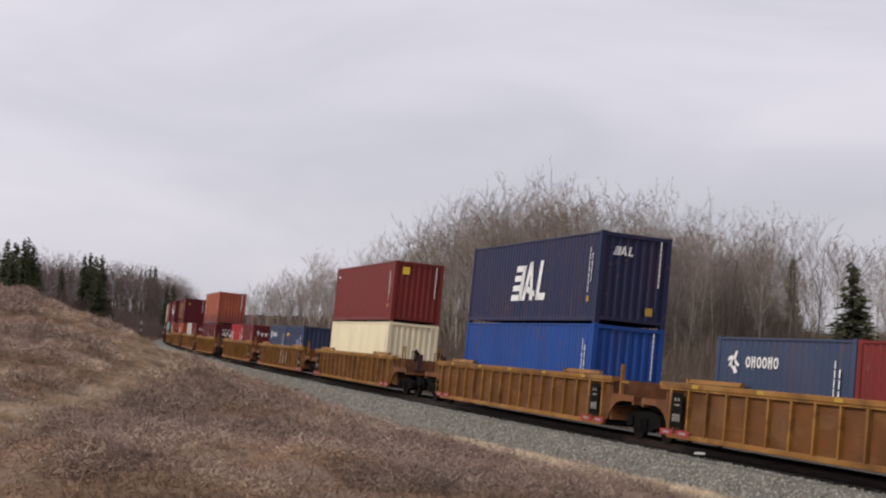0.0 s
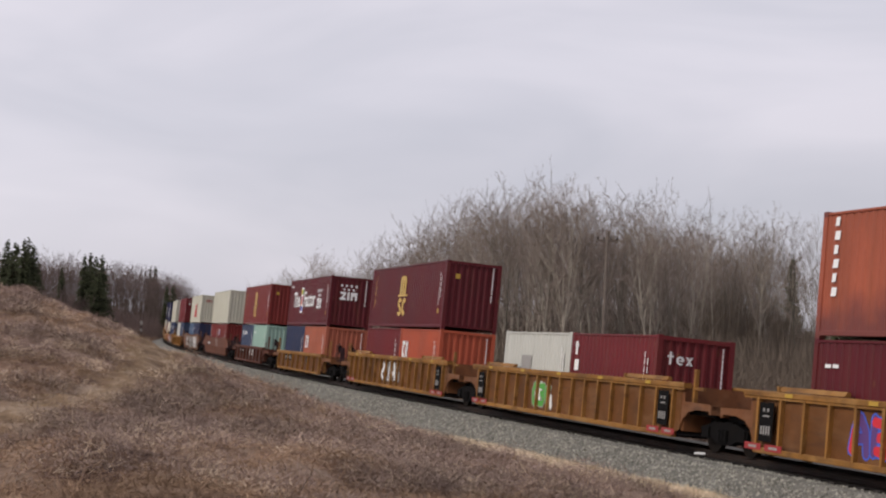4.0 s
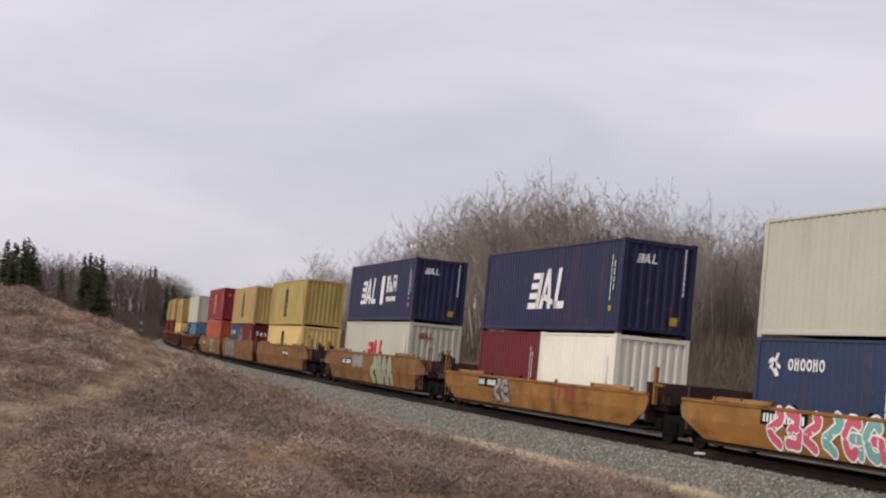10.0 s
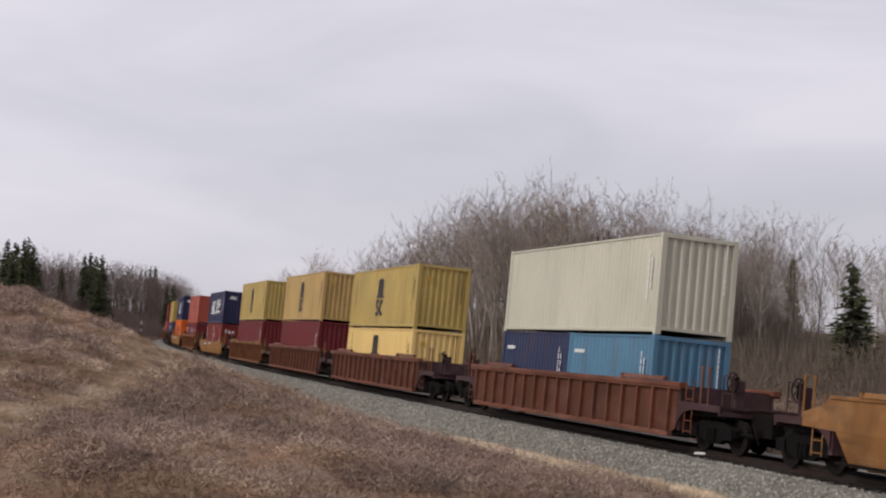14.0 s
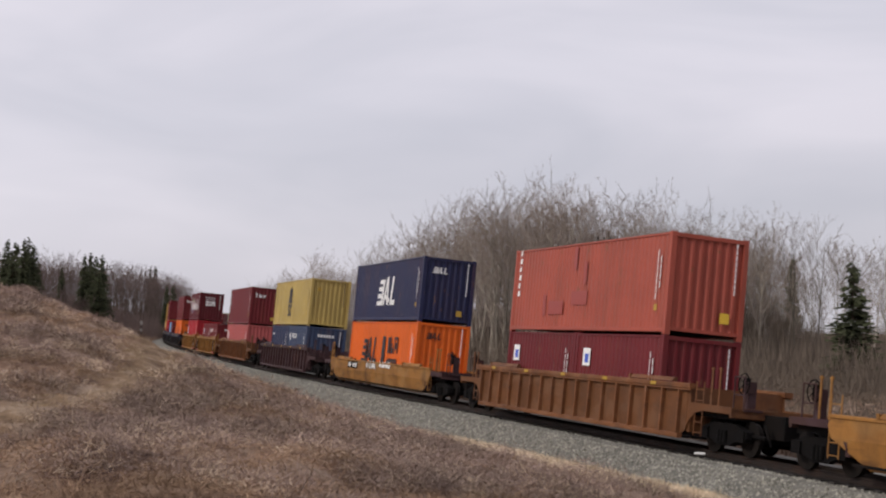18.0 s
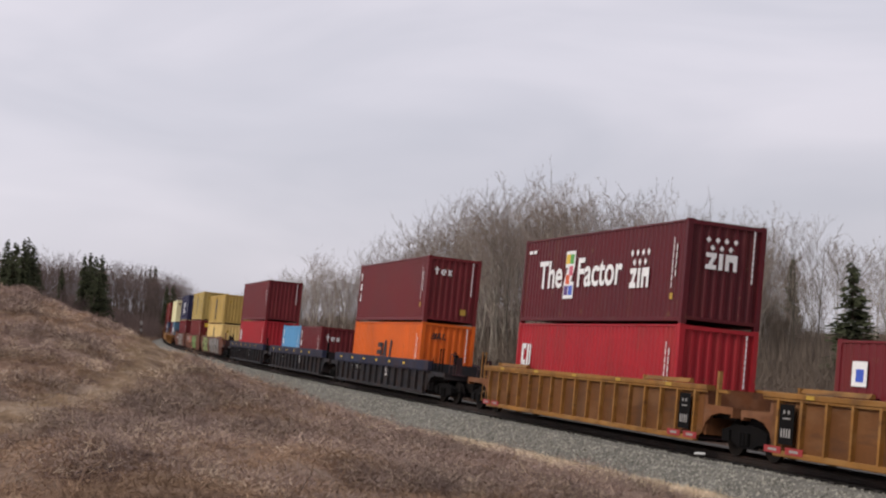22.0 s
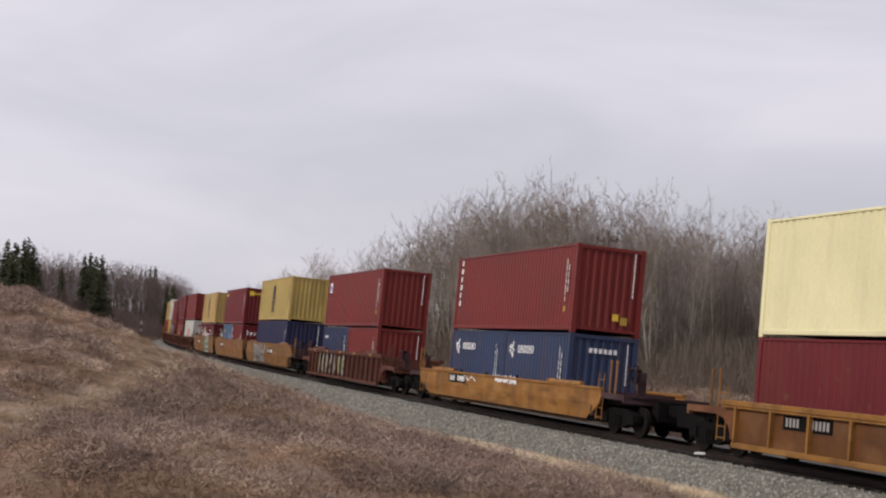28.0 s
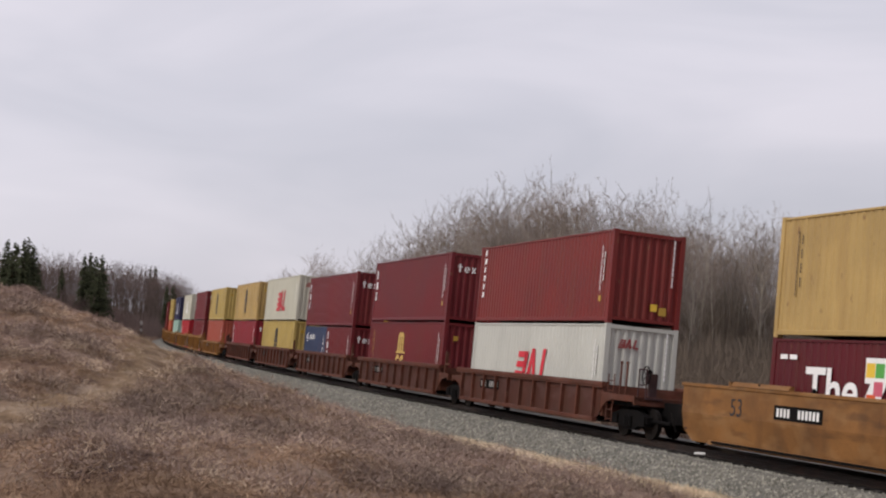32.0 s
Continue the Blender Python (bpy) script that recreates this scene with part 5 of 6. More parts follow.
def bare_tree(seed, tall, spread=1.0, detail=1.0, twig_w=0.0125):
    """Trunk mesh data and crown mesh data of a leafless aspen: a bent stem, often forked, with rising boughs that fan into a rounded top."""
    rnd = random.Random(seed)
    tv, tf, cv, cf = [], [], [], []
    r0 = 0.0098 * tall * rnd.uniform(0.8, 1.15)

    def stem(base, d, length, n, wander, lift):
        pts = [base]
        for _ in range(n):
            d = (d + Vector((rnd.uniform(-wander, wander), rnd.uniform(-wander, wander), lift))).normalized()
            pts.append(pts[-1] + d * length / n)
        return pts

    trunk = stem(Vector((0, 0, -0.3)), Vector((rnd.uniform(-0.07, 0.07), rnd.uniform(-0.07, 0.07), 1)), tall * 0.9, 9, 0.06, 0.06)
    axes = [(trunk, r0, 0.22)]
    az = rnd.uniform(0, 6.28)
    for _ in range(rnd.choice((1, 2, 2, 3))):
        k = rnd.randrange(3, 6)
        az += rnd.uniform(1.6, 2.8)
        e = radians(rnd.uniform(66, 78))
        room = tall - trunk[k].z
        axes.append((stem(trunk[k], Vector((math.cos(az) * math.cos(e), math.sin(az) * math.cos(e), math.sin(e))), room * rnd.uniform(0.8, 1.0), 7, 0.06, 0.05), r0 * (0.62 - 0.06 * k), 0.16))
    for pts, r, clear in axes:
        n = len(pts) - 1
        limb(tv, tf, pts, [r * (1 - 0.92 * (i / n) ** 0.85) for i in range(n + 1)], 6 if r == r0 else 4)
        count = int((22 if r == r0 else 11) * detail)
        for k in range(count):
            f = clear + (0.99 - clear) * ((k + rnd.random()) / count) ** 0.9
            i = min(n - 1, int(f * n))
            base = pts[i].lerp(pts[i + 1], f * n - i)
            high = base.z / tall
            az = k * 2.4 + rnd.uniform(-0.6, 0.6)
            el = radians(rnd.uniform(36, 64))
            ln = spread * tall * rnd.uniform(0.09, 0.17) * (0.66 + 0.85 * math.sin(3.1 * min(1.0, max(0.0, (high - 0.12) / 0.95)) ** 1.15))
            bp = stem(base, Vector((math.cos(az) * math.cos(el), math.sin(az) * math.cos(el), math.sin(el))), ln, 3, 0.13, 0.05)
            br = 0.026 * (1.25 - high) * tall / 13 + 0.004
            limb(tv, tf, bp, [br, br * 0.7, br * 0.45, br * 0.2], 3)
            for q in range(max(2, int(4 * detail))):    # side shoots, each with a spray of fine twigs
                g = 0.25 + 0.75 * (q + rnd.random()) / 4 if detail > 0.9 else rnd.uniform(0.3, 1.0)
                j = min(2, int(g * 3))
                a = bp[j].lerp(bp[j + 1], min(1.0, g * 3 - j))
                way = ((bp[j + 1] - bp[j]).normalized() * 0.8 + Vector((rnd.uniform(-1, 1), rnd.uniform(-1, 1), rnd.uniform(-0.1, 0.9)))).normalized()
                b = a + way * ln * rnd.uniform(0.3, 0.6)
                sliver(cv, cf, a, b, twig_w * 1.5, rnd)
                for w in range(int(11 * detail)):
                    c = a.lerp(b, rnd.uniform(0.1, 1.0))
                    e = c + (way * 0.5 + Vector((rnd.uniform(-1, 1), rnd.uniform(-1, 1), rnd.uniform(-0.35, 1.0)))).normalized() * rnd.uniform(0.2, 0.5)
                    sliver(cv, cf, c, e, twig_w * 0.75, rnd)
    return tv, tf, cv, cf


def spruce_tree(seed, tall):
    rnd = random.Random(seed)
    tv, tf, cv, cf = [], [], [], []
    limb(tv, tf, [Vector((0, 0, -0.3)), Vector((0, 0, tall * 0.5)), Vector((0, 0, tall))], [0.013 * tall, 0.008 * tall, 0.01], 6)
    rows = int(tall * 4.2)
    for i in range(rows):
        f = i / rows
        z = tall * (0.08 + 0.91 * f)
        reach = tall * 0.19 * (1 - f) ** 0.75 * rnd.uniform(0.7, 1.12) + 0.16
        for k in range(max(6, int(15 * (1 - f) + 5))):
            if rnd.random() < 0.12:
                continue
            az = rnd.uniform(0, 6.2832)
            ln = reach * rnd.uniform(0.7, 1.12)
            out = Vector((math.cos(az), math.sin(az), rnd.uniform(-0.5, 0.12)))
            side = Vector((-math.sin(az), math.cos(az), 0))
            a = Vector((0, 0, z + rnd.uniform(-0.35, 0.35)))
            for q in range(4):
                g0, g1 = q / 4 * 0.9, (q + 1.4) / 4 * 0.9
                w = 0.13 * ln * (1.25 - g0) + 0.06
                p0, p1 = a + out * ln * g0, a + out * ln * g1 + Vector((0, 0, rnd.uniform(-0.06, 0.1)))
                o = len(cv)
                cv += [p0 + Vector((0, 0, 0.05)), p1 + side * w + Vector((0, 0, -rnd.uniform(0.02, 0.2))), p1 + out * 0.14, p1 - side * w + Vector((0, 0, -rnd.uniform(0.02, 0.2)))]
                cf += [(o, o + 1, o + 2), (o, o + 2, o + 3)]
    return tv, tf, cv, cf


def tree_from(kind, seed, tall):
    tv, tf, cv, cf = bare_tree(seed, tall) if kind == "aspen" else spruce_tree(seed, tall)
    t = tagged(new(f"{kind}_tree"), "leafless grey aspen tree at the edge of the woods" if kind == "aspen" else "dark green spruce among the bare trees", "tree",
               "trees along the railway")
    part("trunk", mesh_of("trunk", tv, tf), BARK if kind == "aspen" else SPRUCE_BARK, t)
    part("crown", mesh_of("crown", cv, cf), TWIG if kind == "aspen" else NEEDLE, t)
    return t


HALF_VIEW = 2500.6


def sight(col, dist):
    """Ground place seen in a given column of the view at a given distance."""
    a = math.atan((col - 784) / HALF_VIEW)
    return dist * math.sin(a), dist * math.cos(a)


ASPENS = [tree_from("aspen", 40 + i, 14.0) for i in range(9)]
SPRUCES = [tree_from("spruce", 70 + i, 10.0) for i in range(3)]
USED = set()


def plant(kinds, x, y, tall, unit, rnd):
    k = rnd.randrange(len(kinds))
    s = tall / unit
    z = float(ground_z(np.array([x]), np.array([y]))[0]) - 0.1
    m = Matrix.Translation((x, y, z)) @ Matrix.Rotation(rnd.uniform(0, 6.28), 4, "Z")
    wide = s * rnd.uniform(0.85, 1.15)
    src = kinds[k]
    if src not in USED:
        USED.add(src)
        ob = src
        ob.matrix_basis = m
    else:
        ob = copy_thing(src, m)
    ob.scale = (wide, wide, s)
    return ob


rnd = random.Random(11)
EDGE_COL = [430, 480, 560, 640, 740, 850, 980, 1060, 1150, 1260, 1360, 1450, 1600]
EDGE_TOP = [512, 492, 460, 452, 392, 350, 328, 346, 356, 384, 400, 410, 455]
EDGE_DIST = [330, 300, 232, 205, 165, 130, 108, 108, 108, 118, 122, 122, 125]
CROWNS = [(752, 388), (798, 362), (842, 350), (884, 344), (928, 322), (964, 312), (992, 326), (1036, 352), (1068, 333), (1102, 346), (1148, 346), (1196, 378),
          (1240, 375), (1342, 394), (1358, 400), (1408, 413), (1450, 402), (1546, 446), (560, 452), (650, 446), (706, 424)]
for col, top in CROWNS:                              # the trees that stand above the rest
    dist = float(np.interp(col, EDGE_COL, EDGE_DIST)) * rnd.uniform(0.98, 1.1)
    x, y = sight(col, dist)
    plant(ASPENS, x, y, (579 + (col - 784) * 0.0145 - top) / HALF_VIEW * dist + 3.5, 14.0, rnd)
for i in range(235):                                 # the woods on the inside of the curve
    col = 425 + 1190 * (i + rnd.random()) / 235
    dist = float(np.interp(col, EDGE_COL, EDGE_DIST)) * (1 + 0.45 * rnd.random() ** 1.6)
    horizon = 579 + (col - 784) * 0.0145
    top = float(np.interp(col, EDGE_COL, EDGE_TOP))
    tall = (horizon - top) / HALF_VIEW * dist + 3.5
    edge = float(np.interp(col, EDGE_COL, EDGE_DIST))
    tall *= (edge / dist) ** 0.55 * rnd.choice((0.96, 0.93, 0.89, 0.83, 0.74, 0.62))
    if col > 1400 and rnd.random() < 0.55:
        continue
    x, y = sight(col, dist)
    plant(ASPENS, x, y, max(6.0, tall), 14.0, rnd)
for col, dist, tall, wide in ((1510, 104, 9.1, 1.15), (1403, 150, 12.0, 0.5), (12, 262, 13.4, 1.0), (28, 250, 12.0, 1.05), (42, 246, 12.6, 1.0), (51, 250, 12.8, 0.95), (60, 258, 12.2, 0.9),
                              (22, 240, 10.0, 1.0), (150, 255, 11.4, 0.8), (160, 262, 12.6, 0.85), (170, 252, 11.8, 0.8), (181, 258, 12.8, 0.85), (176, 250, 9.0, 1.1), (110, 262, 8.6, 0.75),
                              (266, 415, 18.2, 0.6), (276, 418, 18.8, 0.7), (297, 330, 12.6, 0.8), (308, 338, 13.0, 0.8)):
    x, y = sight(col, dist)
    ob = plant(SPRUCES, x, y, tall, 10.0, rnd)
    ob.scale = (ob.scale.x * wide, ob.scale.y * wide, ob.scale.z)

# far woods: joined, as nobody could count them
def woods(name, label, spots, seed, detail, twig_w):
    """Many leafless trees in one mesh: trunks and crowns."""
    rnd = random.Random(seed)
    protos = [bare_tree(seed + 7 * k, 14.0, 1.1, detail, twig_w) for k in range(4)]
    protos = [(np.array([tuple(q) for q in p[0]]), np.array(p[1]), np.array([tuple(q) for q in p[2]]), np.array(p[3])) for p in protos]
    tv, tf, cv, cf, to, co_ = [], [], [], [], 0, 0
    for x, y, tall in spots:
        p = protos[rnd.randrange(4)]
        a, s = rnd.uniform(0, 6.28), tall / 14.0
        rot = np.array([[math.cos(a), -math.sin(a), 0], [math.sin(a), math.cos(a), 0], [0, 0, 1]]) * s
        base = np.array([x, y, float(ground_z(np.array([x]), np.array([y]))[0]) - 0.1])
        tv.append(p[0] @ rot.T + base)
        tf.append(p[1] + to)
        cv.append(p[2] @ rot.T + base)
        cf.append(p[3] + co_)
        to += len(p[0])
        co_ += len(p[2])
    w = tagged(new(name), label, "woods", kind="stuff")
    # both tones have the shade of the woods painted in
    part("trunks", mesh_of("trunks", np.concatenate(tv).tolist(), np.concatenate(tf).tolist()), SHADED_BARK, w)
    part("crowns", mesh_of("crowns", np.concatenate(cv).tolist(), np.concatenate(cf).tolist()), SHADED_TWIG, w)


LEFT_COL = [-20, 60, 100, 150, 200, 240, 300, 330, 350]
LEFT_TOP = [490, 485, 486, 486, 485, 484, 492, 498, 524]
rnd = random.Random(21)
spots = []
for i in range(420):
    col = -20 + 372 * (i + rnd.random()) / 420
    dist = float(np.interp(col, [-20, 200, 350], [262, 290, 370])) * (1 + 0.3 * rnd.random())
    tall = (579 + (col - 784) * 0.0145 - float(np.interp(col, LEFT_COL, LEFT_TOP))) / HALF_VIEW * dist + 3.2
    spots.append((*sight(col, dist), max(5.0, tall * rnd.uniform(0.78, 1.0))))
woods("far_woods", "leafless grey woods beyond the hill", spots, 300, 0.46, 0.028)
spots = []
for i in range(330):
    col = 335 + 1010 * (i + rnd.random()) / 330
    dist = float(np.interp(col, EDGE_COL, EDGE_DIST)) * rnd.uniform(1.25, 1.75) if col > 440 else rnd.uniform(400, 480)
    top = float(np.interp(col, [335, 400, 440] + EDGE_COL[1:], [535, 530, 515] + EDGE_TOP[1:])) + 25
    tall = (579 + (col - 784) * 0.0145 - top) / HALF_VIEW * dist + 4.0
    spots.append((*sight(col, dist), max(5.0, tall * rnd.uniform(0.6, 0.95))))
woods("deep_woods", "deep leafless woods behind the line", spots, 500, 0.42, 0.02)

# brush: thin saplings and thickets along the edge of the woods
rnd = random.Random(31)
bv, bf, fv, ff = [], [], [], []
for i in range(9250):
    at = None
    if i >= 8900:
        col = rnd.uniform(1390, 1610)
        dist = rnd.uniform(122, 175)
        tall, w = rnd.uniform(2.5, 5.2), 0.025
    elif i >= 8200:                                  # a dense stand of willows
        col = 1175 + 235 * rnd.random()
        dist = rnd.uniform(120, 165)
        tall, w = rnd.uniform(5.5, 10.5) * (1.0 - 0.25 * abs(col - 1290) / 120), 0.02
    elif i >= 7600:                                  # the dim depth of the far woods
        col = rnd.uniform(-20, 345)
        dist = float(np.interp(col, [-20, 200, 350], [262, 290, 370])) * rnd.uniform(1.2, 1.35)
        tall, w = rnd.uniform(5.0, 8.0), 0.09
    elif i >= 7000:
        col = rnd.uniform(430, 1250)
        dist = float(np.interp(col, EDGE_COL, EDGE_DIST)) * rnd.uniform(1.6, 2.2)
        tall, w = rnd.uniform(6.0, 10.0), 0.08
    elif i >= 6000:                                  # along the foot of the far bank
        at = track_xy(60 - 200 * rnd.random(), -6.5 - 22 * rnd.random())
        tall, w = rnd.uniform(0.9, 2.6), 0.014
    elif 5600 <= i < 6000:
        col = rnd.uniform(430, 1150)
        dist = float(np.interp(col, EDGE_COL, EDGE_DIST)) * rnd.uniform(1.7, 2.4)
        tall, w = rnd.uniform(5.0, 8.0), 0.1
    elif i >= 4000:
        col = rnd.uniform(1180, 1610)
        dist = rnd.uniform(84, 170)
        tall, w = 0.8 + 4.0 * rnd.random() ** 2.2 + (dist - 84) * 0.015, 0.02
    elif i < 2800:
        col = rnd.uniform(430, 1600) if i < 500 else rnd.uniform(430, 1340)
        deep = rnd.random()
        dist = float(np.interp(col, EDGE_COL, EDGE_DIST)) * (0.85 + 0.95 * deep)
        tall, w = rnd.uniform(1.5, 4.0) + 4.0 * deep, 0.02 + 0.03 * deep
    else:
        col = rnd.uniform(-20, 345)
        dist = float(np.interp(col, [-20, 200, 350], [250, 275, 350])) * rnd.uniform(0.92, 1.25)
        tall, w = rnd.uniform(2.5, 6.5), 0.035
    x, y = (float(at[0]), float(at[1])) if at else sight(col, dist)
    base = Vector((x, y, float(ground_z(np.array([x]), np.array([y]))[0]) - 0.05))
    for k in range(24):
        a = base + Vector((rnd.gauss(0, 0.7), rnd.gauss(0, 0.7), tall * rnd.uniform(0, 0.6)))
        b = a + Vector((rnd.gauss(0, 0.3), rnd.gauss(0, 0.3), tall * rnd.uniform(0.2, 0.45)))
        sliver(*((fv, ff) if y > 235 and x < -35 else (bv, bf)), a, b, w, rnd)
# far brush shares the twig colour that carries the woods' shade
tagged(new("far_brush", mesh_of("far_brush", fv, ff, SHADED_TWIG)), "leafless undergrowth of the far woods in a shade tone", "brush", kind="stuff")
tagged(new("brush", mesh_of("brush", bv, bf, THICKET)), "grey leafless saplings and brush below the trees", "brush", kind="stuff")

# ---- dead grass ----
def straw(name, lo, hi):
    """Grass of many dry shades, one shade a blade."""
    m = surface(name, srgb(140, 118, 96), rough=1.0, bump=0.0, spec=0.1)
    n, l = m.node_tree.nodes, m.node_tree.links
    b = [q for q in n if q.type == "BSDF_PRINCIPLED"][0]
    g = n.new("ShaderNodeNewGeometry")
    r = n.new("ShaderNodeValToRGB")
    r.color_ramp.elements[0].color, r.color_ramp.elements[1].color = lo, hi
    l.new(g.outputs["Random Per Island"], r.inputs["Fac"])
    tone = n.new("ShaderNodeAttribute")              # one tone a clump
    tone.attribute_name = "tone"
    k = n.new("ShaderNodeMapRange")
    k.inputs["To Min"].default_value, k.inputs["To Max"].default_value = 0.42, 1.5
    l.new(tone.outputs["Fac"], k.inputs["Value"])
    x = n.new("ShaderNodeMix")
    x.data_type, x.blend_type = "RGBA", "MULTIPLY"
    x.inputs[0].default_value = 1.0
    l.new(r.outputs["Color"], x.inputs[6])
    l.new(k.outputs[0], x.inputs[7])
    l.new(x.outputs[2], b.inputs["Base Color"])
    return m


def clump_tone(g, x, y, count):
    """A tone for each clump, repeated for its blades: broad patches, differences from clump to clump, and paler clumps
    farther along y.
    """
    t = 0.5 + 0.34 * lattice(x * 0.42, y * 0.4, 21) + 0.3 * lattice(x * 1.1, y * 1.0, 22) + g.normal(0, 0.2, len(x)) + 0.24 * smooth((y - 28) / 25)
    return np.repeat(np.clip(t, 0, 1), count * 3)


def toned(ob, tones):
    ob.data.attributes.new("tone", "FLOAT", "POINT").data.foreach_set("value", tones.astype(np.float32))
    return ob


STRAW = straw("dry_straw", srgb(124, 101, 84), srgb(152, 126, 103))
PALE_STRAW = straw("pale_straw", srgb(160, 138, 118), srgb(204, 184, 160))
WEED = straw("withered_weeds", srgb(114, 96, 88), srgb(148, 129, 119))


def turf(name, label, mat, spots, seed, blades, tall, wide, lay):
    """Tufts of blades at the given ground places, in one mesh."""
    g = np.random.default_rng(seed)
    x, y = spots
    z = ground_z(x, y) - 0.03
    n = len(x) * blades
    base = np.stack([np.repeat(x, blades), np.repeat(y, blades), np.repeat(z, blades)], 1)
    base[:, :2] += g.normal(0, 0.12, (n, 2))
    up = np.stack([g.normal(0, lay, n), g.normal(0, lay, n), np.ones(n)], 1)
    up /= np.linalg.norm(up, axis=1)[:, None]
    tip = base + up * (np.repeat(tall * g.uniform(0.5, 1.3, len(x)), blades) * g.uniform(0.6, 1.1, n))[:, None]
    a = g.uniform(0, 3.14159, n)
    side = np.stack([np.cos(a), np.sin(a), np.zeros(n)], 1) * wide
    v = np.stack([base - side, base + side, tip], 1).reshape(-1, 3)
    f = np.arange(3 * n).reshape(-1, 3)
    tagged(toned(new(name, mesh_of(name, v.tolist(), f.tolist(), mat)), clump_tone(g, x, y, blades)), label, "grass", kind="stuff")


def slope_spots(count, seed, clumped=False, open_trail=0.0):
    g = np.random.default_rng(seed)
    n = count * (6 if clumped else 3)
    col, dist = g.uniform(-60, 1300, n), 11.5 + 112 * g.random(n) ** 1.5
    a = np.arctan((col - 784) / HALF_VIEW)
    x, y = dist * np.sin(a), dist * np.cos(a)
    s, d = track_sd(x, y)
    keep = (d > np.interp(s, [-13, 5, 16], [4.6, 5.2, 5.8]) + 0.55 * lattice(x * 1.2, y * 1.1, 17) + 0.5 * g.random(n)) & (d < 45) & (trail_gap(x, y) > open_trail + 0.7 * g.random(n) - 0.1)
    if clumped:
        keep &= lattice(x * 0.55, y * 0.5, 12) + 0.6 * lattice(x * 1.3, y * 1.2, 13) + g.uniform(-0.3, 0.3, n) > 0.25
    return x[keep][:count], y[keep][:count]


def toe_spots(count, seed):
    g = np.random.default_rng(seed)
    s = 42 - 100 * g.random(count) ** 1.4
    lo = np.interp(s, [-20, -4, 5, 12], [4.1, 4.1, 3.5, 2.85])
    d = lo + (np.interp(s, [-13, 16], [4.9, 5.9]) - lo) * g.random(count)
    x, y = track_xy(s, d)
    keep = lattice(x * 0.8, y * 0.7, 15) + 0.7 * lattice(x * 2.1, y * 1.9, 16) - 0.45 * (d - 4.2) + g.uniform(-0.4, 0.4, count) > -0.3
    return x[keep], y[keep]


def shrubs(name, label, mat, spots, seed, stems, radius, tall):
    """Low domed shrublets of fine stems, in one mesh."""
    g = np.random.default_rng(seed)
    x, y = spots
    z = ground_z(x, y) - 0.02
    n = len(x) * stems
    size = np.repeat(g.uniform(0.55, 1.3, len(x)), stems)
    mid = np.stack([np.repeat(x, stems), np.repeat(y, stems), np.repeat(z, stems)], 1)
    a, e = g.uniform(0, 6.28319, n), np.arccos(g.uniform(0.05, 1.0, n))
    out = np.stack([np.cos(a) * np.sin(e) * radius, np.sin(a) * np.sin(e) * radius, np.cos(e) * tall], 1) * size[:, None]
    base = mid + out * g.uniform(0.55, 1.0, n)[:, None]
    way = g.normal(0, 1, (n, 3)) * (1.0, 1.0, 0.55) + out * 0.6
    way /= np.linalg.norm(way, axis=1)[:, None]
    tip = base + way * (g.uniform(0.07, 0.2, n) * size)[:, None]
    b = g.uniform(0, 3.14159, n)
    side = np.stack([np.cos(b), np.sin(b), g.uniform(-0.6, 0.6, n)], 1) * (0.0045 * np.maximum(1.0, base[:, 1:2] / 20))
    v = np.stack([base - side, base + side, tip], 1).reshape(-1, 3)
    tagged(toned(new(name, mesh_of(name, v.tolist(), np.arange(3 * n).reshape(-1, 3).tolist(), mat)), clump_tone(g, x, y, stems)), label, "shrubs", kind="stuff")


def far_spots(count, seed):
    g = np.random.default_rng(seed)
    return track_xy(75 - 160 * g.random(count), -4.6 - 45 * g.random(count) ** 1.6)


turf("dead_grass", "matted brown dead grass on the slope", STRAW, slope_spots(30000, 51), 61, 8, 0.08, 0.005, 3.2)
shrubs("withered_shrubs", "low withered grey-brown shrublets on the slope", WEED, slope_spots(5200, 52, True, 0.8), 62, 80, 0.44, 0.34)
shrubs("bleached_tussocks", "bleached tussocks of dry grass on the slope", PALE_STRAW, slope_spots(2600, 55, True, 0.5), 65, 60, 0.32, 0.26)
shrubs("brown_shrubs", "small dead brown shrublets on the slope", STRAW, slope_spots(6500, 57, False, 0.6), 67, 46, 0.36, 0.15)
OLIVE = straw("olive_straw", srgb(132, 113, 86), srgb(154, 133, 104))
FRINGE = straw("bleached_straw", srgb(176, 156, 128), srgb(232, 216, 190))


def trail_spots(count, seed):
    """Along the two sides of the trail, with the rut left bare."""
    g = np.random.default_rng(seed)
    y = 20 + 36 * g.random(count)
    return np.interp(y, TRAIL[:, 1], TRAIL[:, 0]) + g.choice((-1.0, 1.0), count) * (0.25 + 0.75 * g.random(count)), y


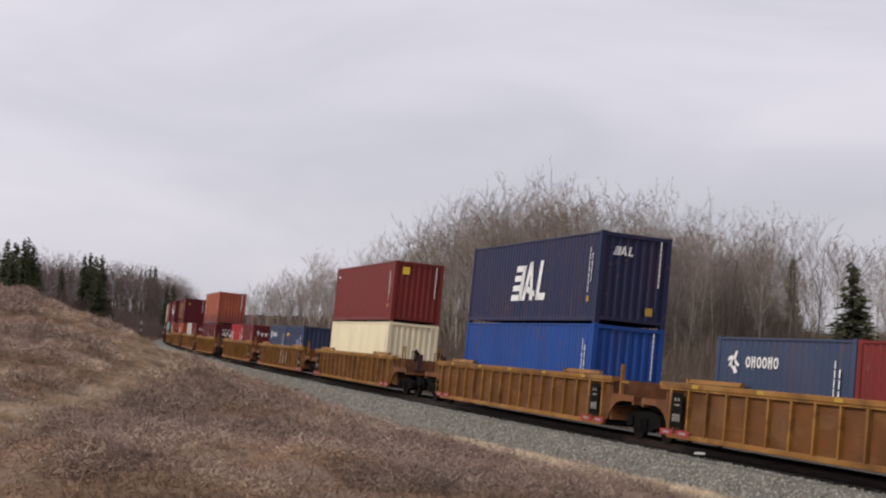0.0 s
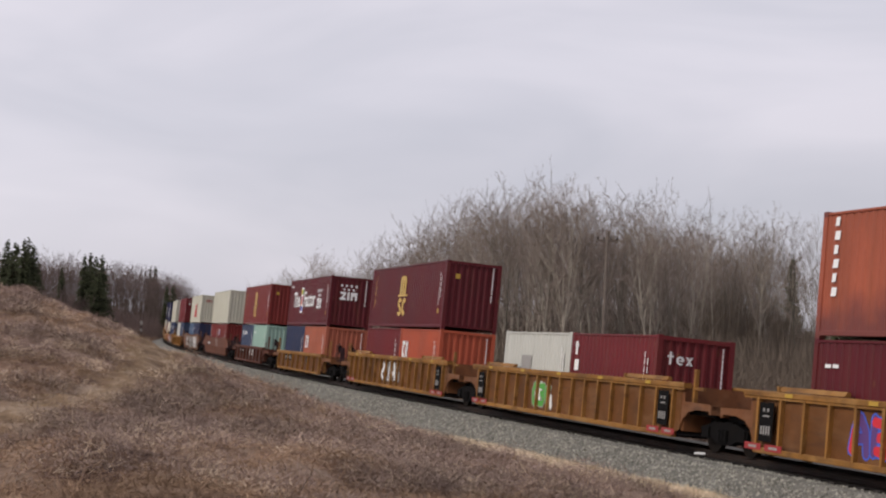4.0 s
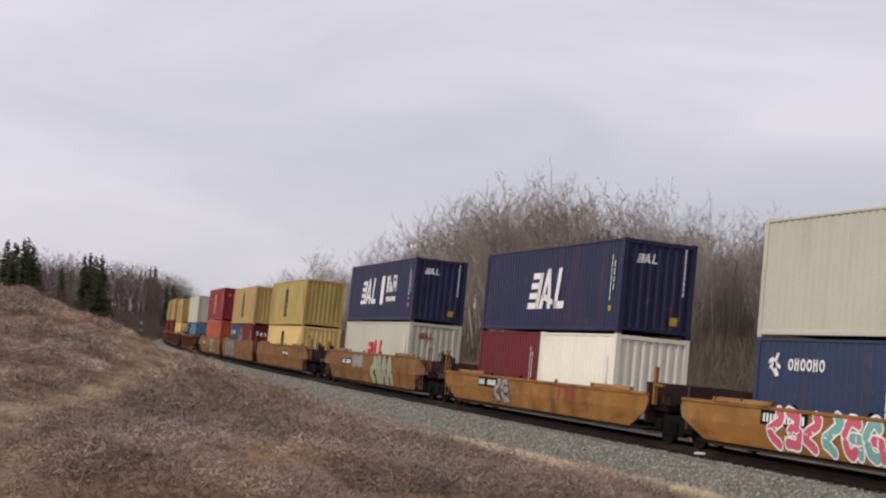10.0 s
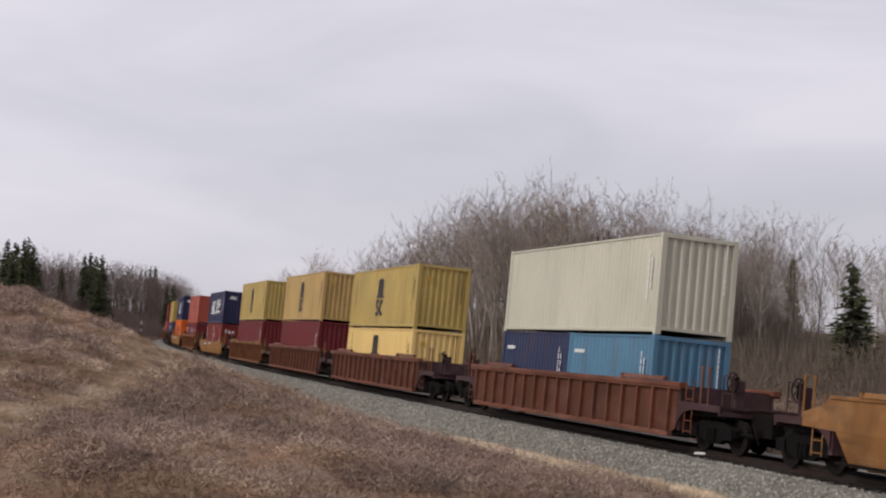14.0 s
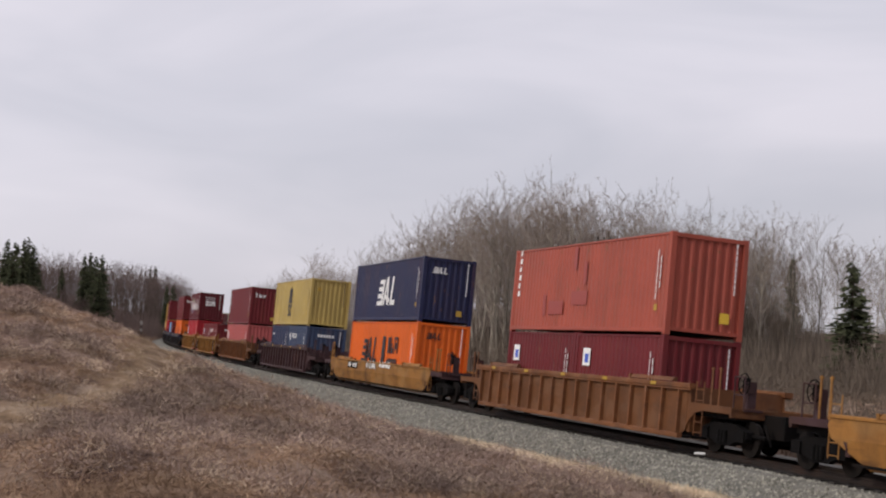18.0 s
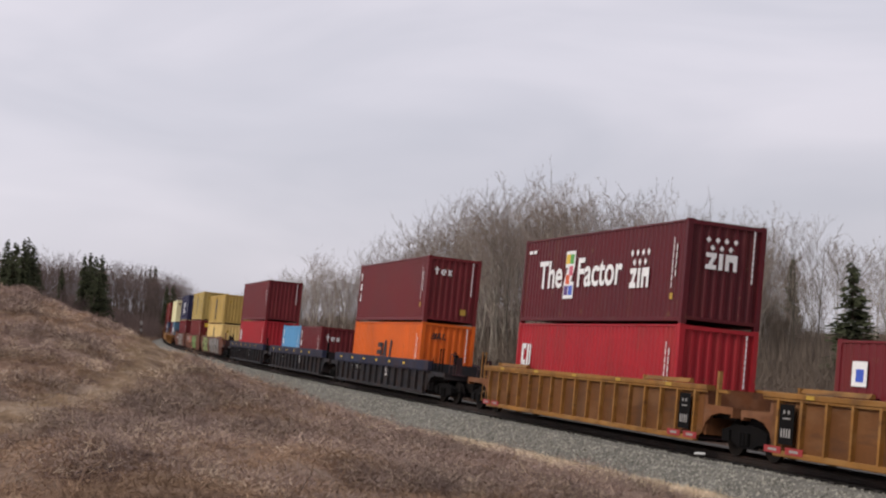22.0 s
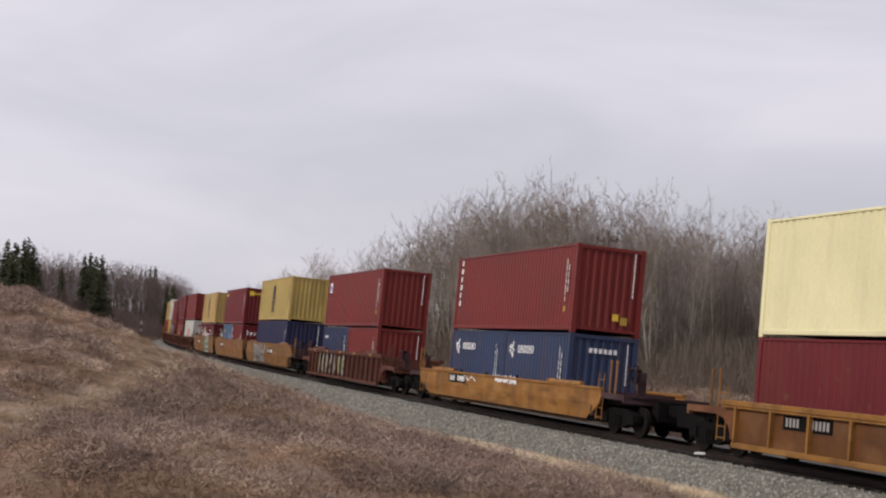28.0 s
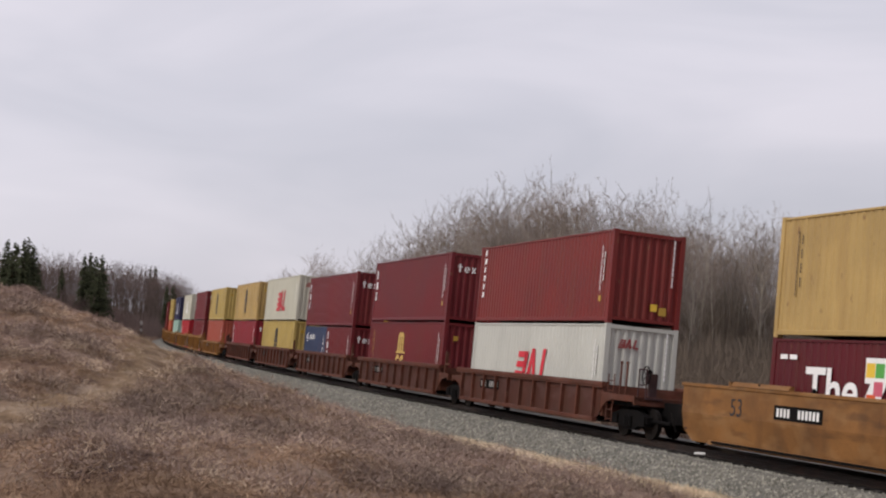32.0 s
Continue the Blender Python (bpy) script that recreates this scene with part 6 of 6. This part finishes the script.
turf("trail_grass", "short olive grass along the old trail", OLIVE, trail_spots(5000, 58), 68, 9, 0.09, 0.006, 2.4)
turf("pale_grass", "bleached dry grass fringing the ballast", FRINGE, toe_spots(30000, 53), 63, 7, 0.16, 0.012, 1.2)
FAR_WEED = straw("far_weeds", srgb(84, 73, 64), srgb(120, 105, 90))
turf("far_side_grass", "dead grass and weeds beyond the track", FAR_WEED, far_spots(9000, 56), 66, 9, 0.7, 0.016, 0.5)

# ---- line-side things ----
px, py = sight(1066, 82)
pole = tagged(new("utility_pole"), "old wooden utility pole with one crossarm", "utility pole")
pz = float(ground_z(np.array([px]), np.array([py]))[0])
part("pole", Shape().tube((0, 0, -0.3), (0, 0, 9.3), 0.15, 0.1, 10).mesh("pole"), POLE_WOOD, pole)
part("crossarm", Shape().box(-0.62, 0.62, -0.05, 0.05, 8.7, 8.84).mesh("crossarm"), POLE_WOOD, pole)
for x in (-0.55, -0.2, 0.2, 0.55):
    part("insulator", shared("insulator", lambda: Shape().tube((0, 0, 8.84), (0, 0, 8.98), 0.03, 0.045, 8).mesh("insulator")), BLACK_STEEL, pole, at=(x, 0, 0))
pole.matrix_basis = Matrix.Translation((px, py, pz)) @ Matrix.Rotation(radians(2), 4, "Y")

sx, sy = sight(253, 262)
sz = float(ground_z(np.array([sx]), np.array([sy]))[0])
signal = tagged(new("railway_signal"), "small line-side signal post with a pale head", "signal post")
part("post", Shape().tube((0, 0, -0.3), (0, 0, 3.6), 0.06, n=8).mesh("post"), BLACK_STEEL, signal)
part("signal_head", Shape().box(-0.2, 0.2, -0.12, 0.12, 3.1, 3.8).mesh("signal_head"), LOGO["silver"], signal)
part("signal_sign", Shape().box(-0.18, 0.18, -0.14, -0.1, 1.9, 2.4).mesh("signal_sign"), LOGO["silver"], signal)
signal.matrix_basis = Matrix.Translation((sx, sy, sz))

# a pale block lying beside the rail, and a pale stone beside the line far off
for name, label, along, across, up, size in (("stone_block", "small pale grey block at the end of the ties", 25.9, 1.25, -0.02, 0.9), ("pale_stone", "pale stone beside the far track", -205.0, 4.5, -0.55, 4.0)):
    block = tagged(new(name, Shape().bevel_box(-0.16, 0.16, -0.06, 0.06, 0.0, 0.07, 0.02).mesh(name, LOGO["white"])), label, "block")
    block.matrix_basis = track_pose(along, False) @ Matrix.Translation((0, -across, up)) @ Matrix.Rotation(radians(60), 4, "Z") @ Matrix.Scale(size, 4)

motions()
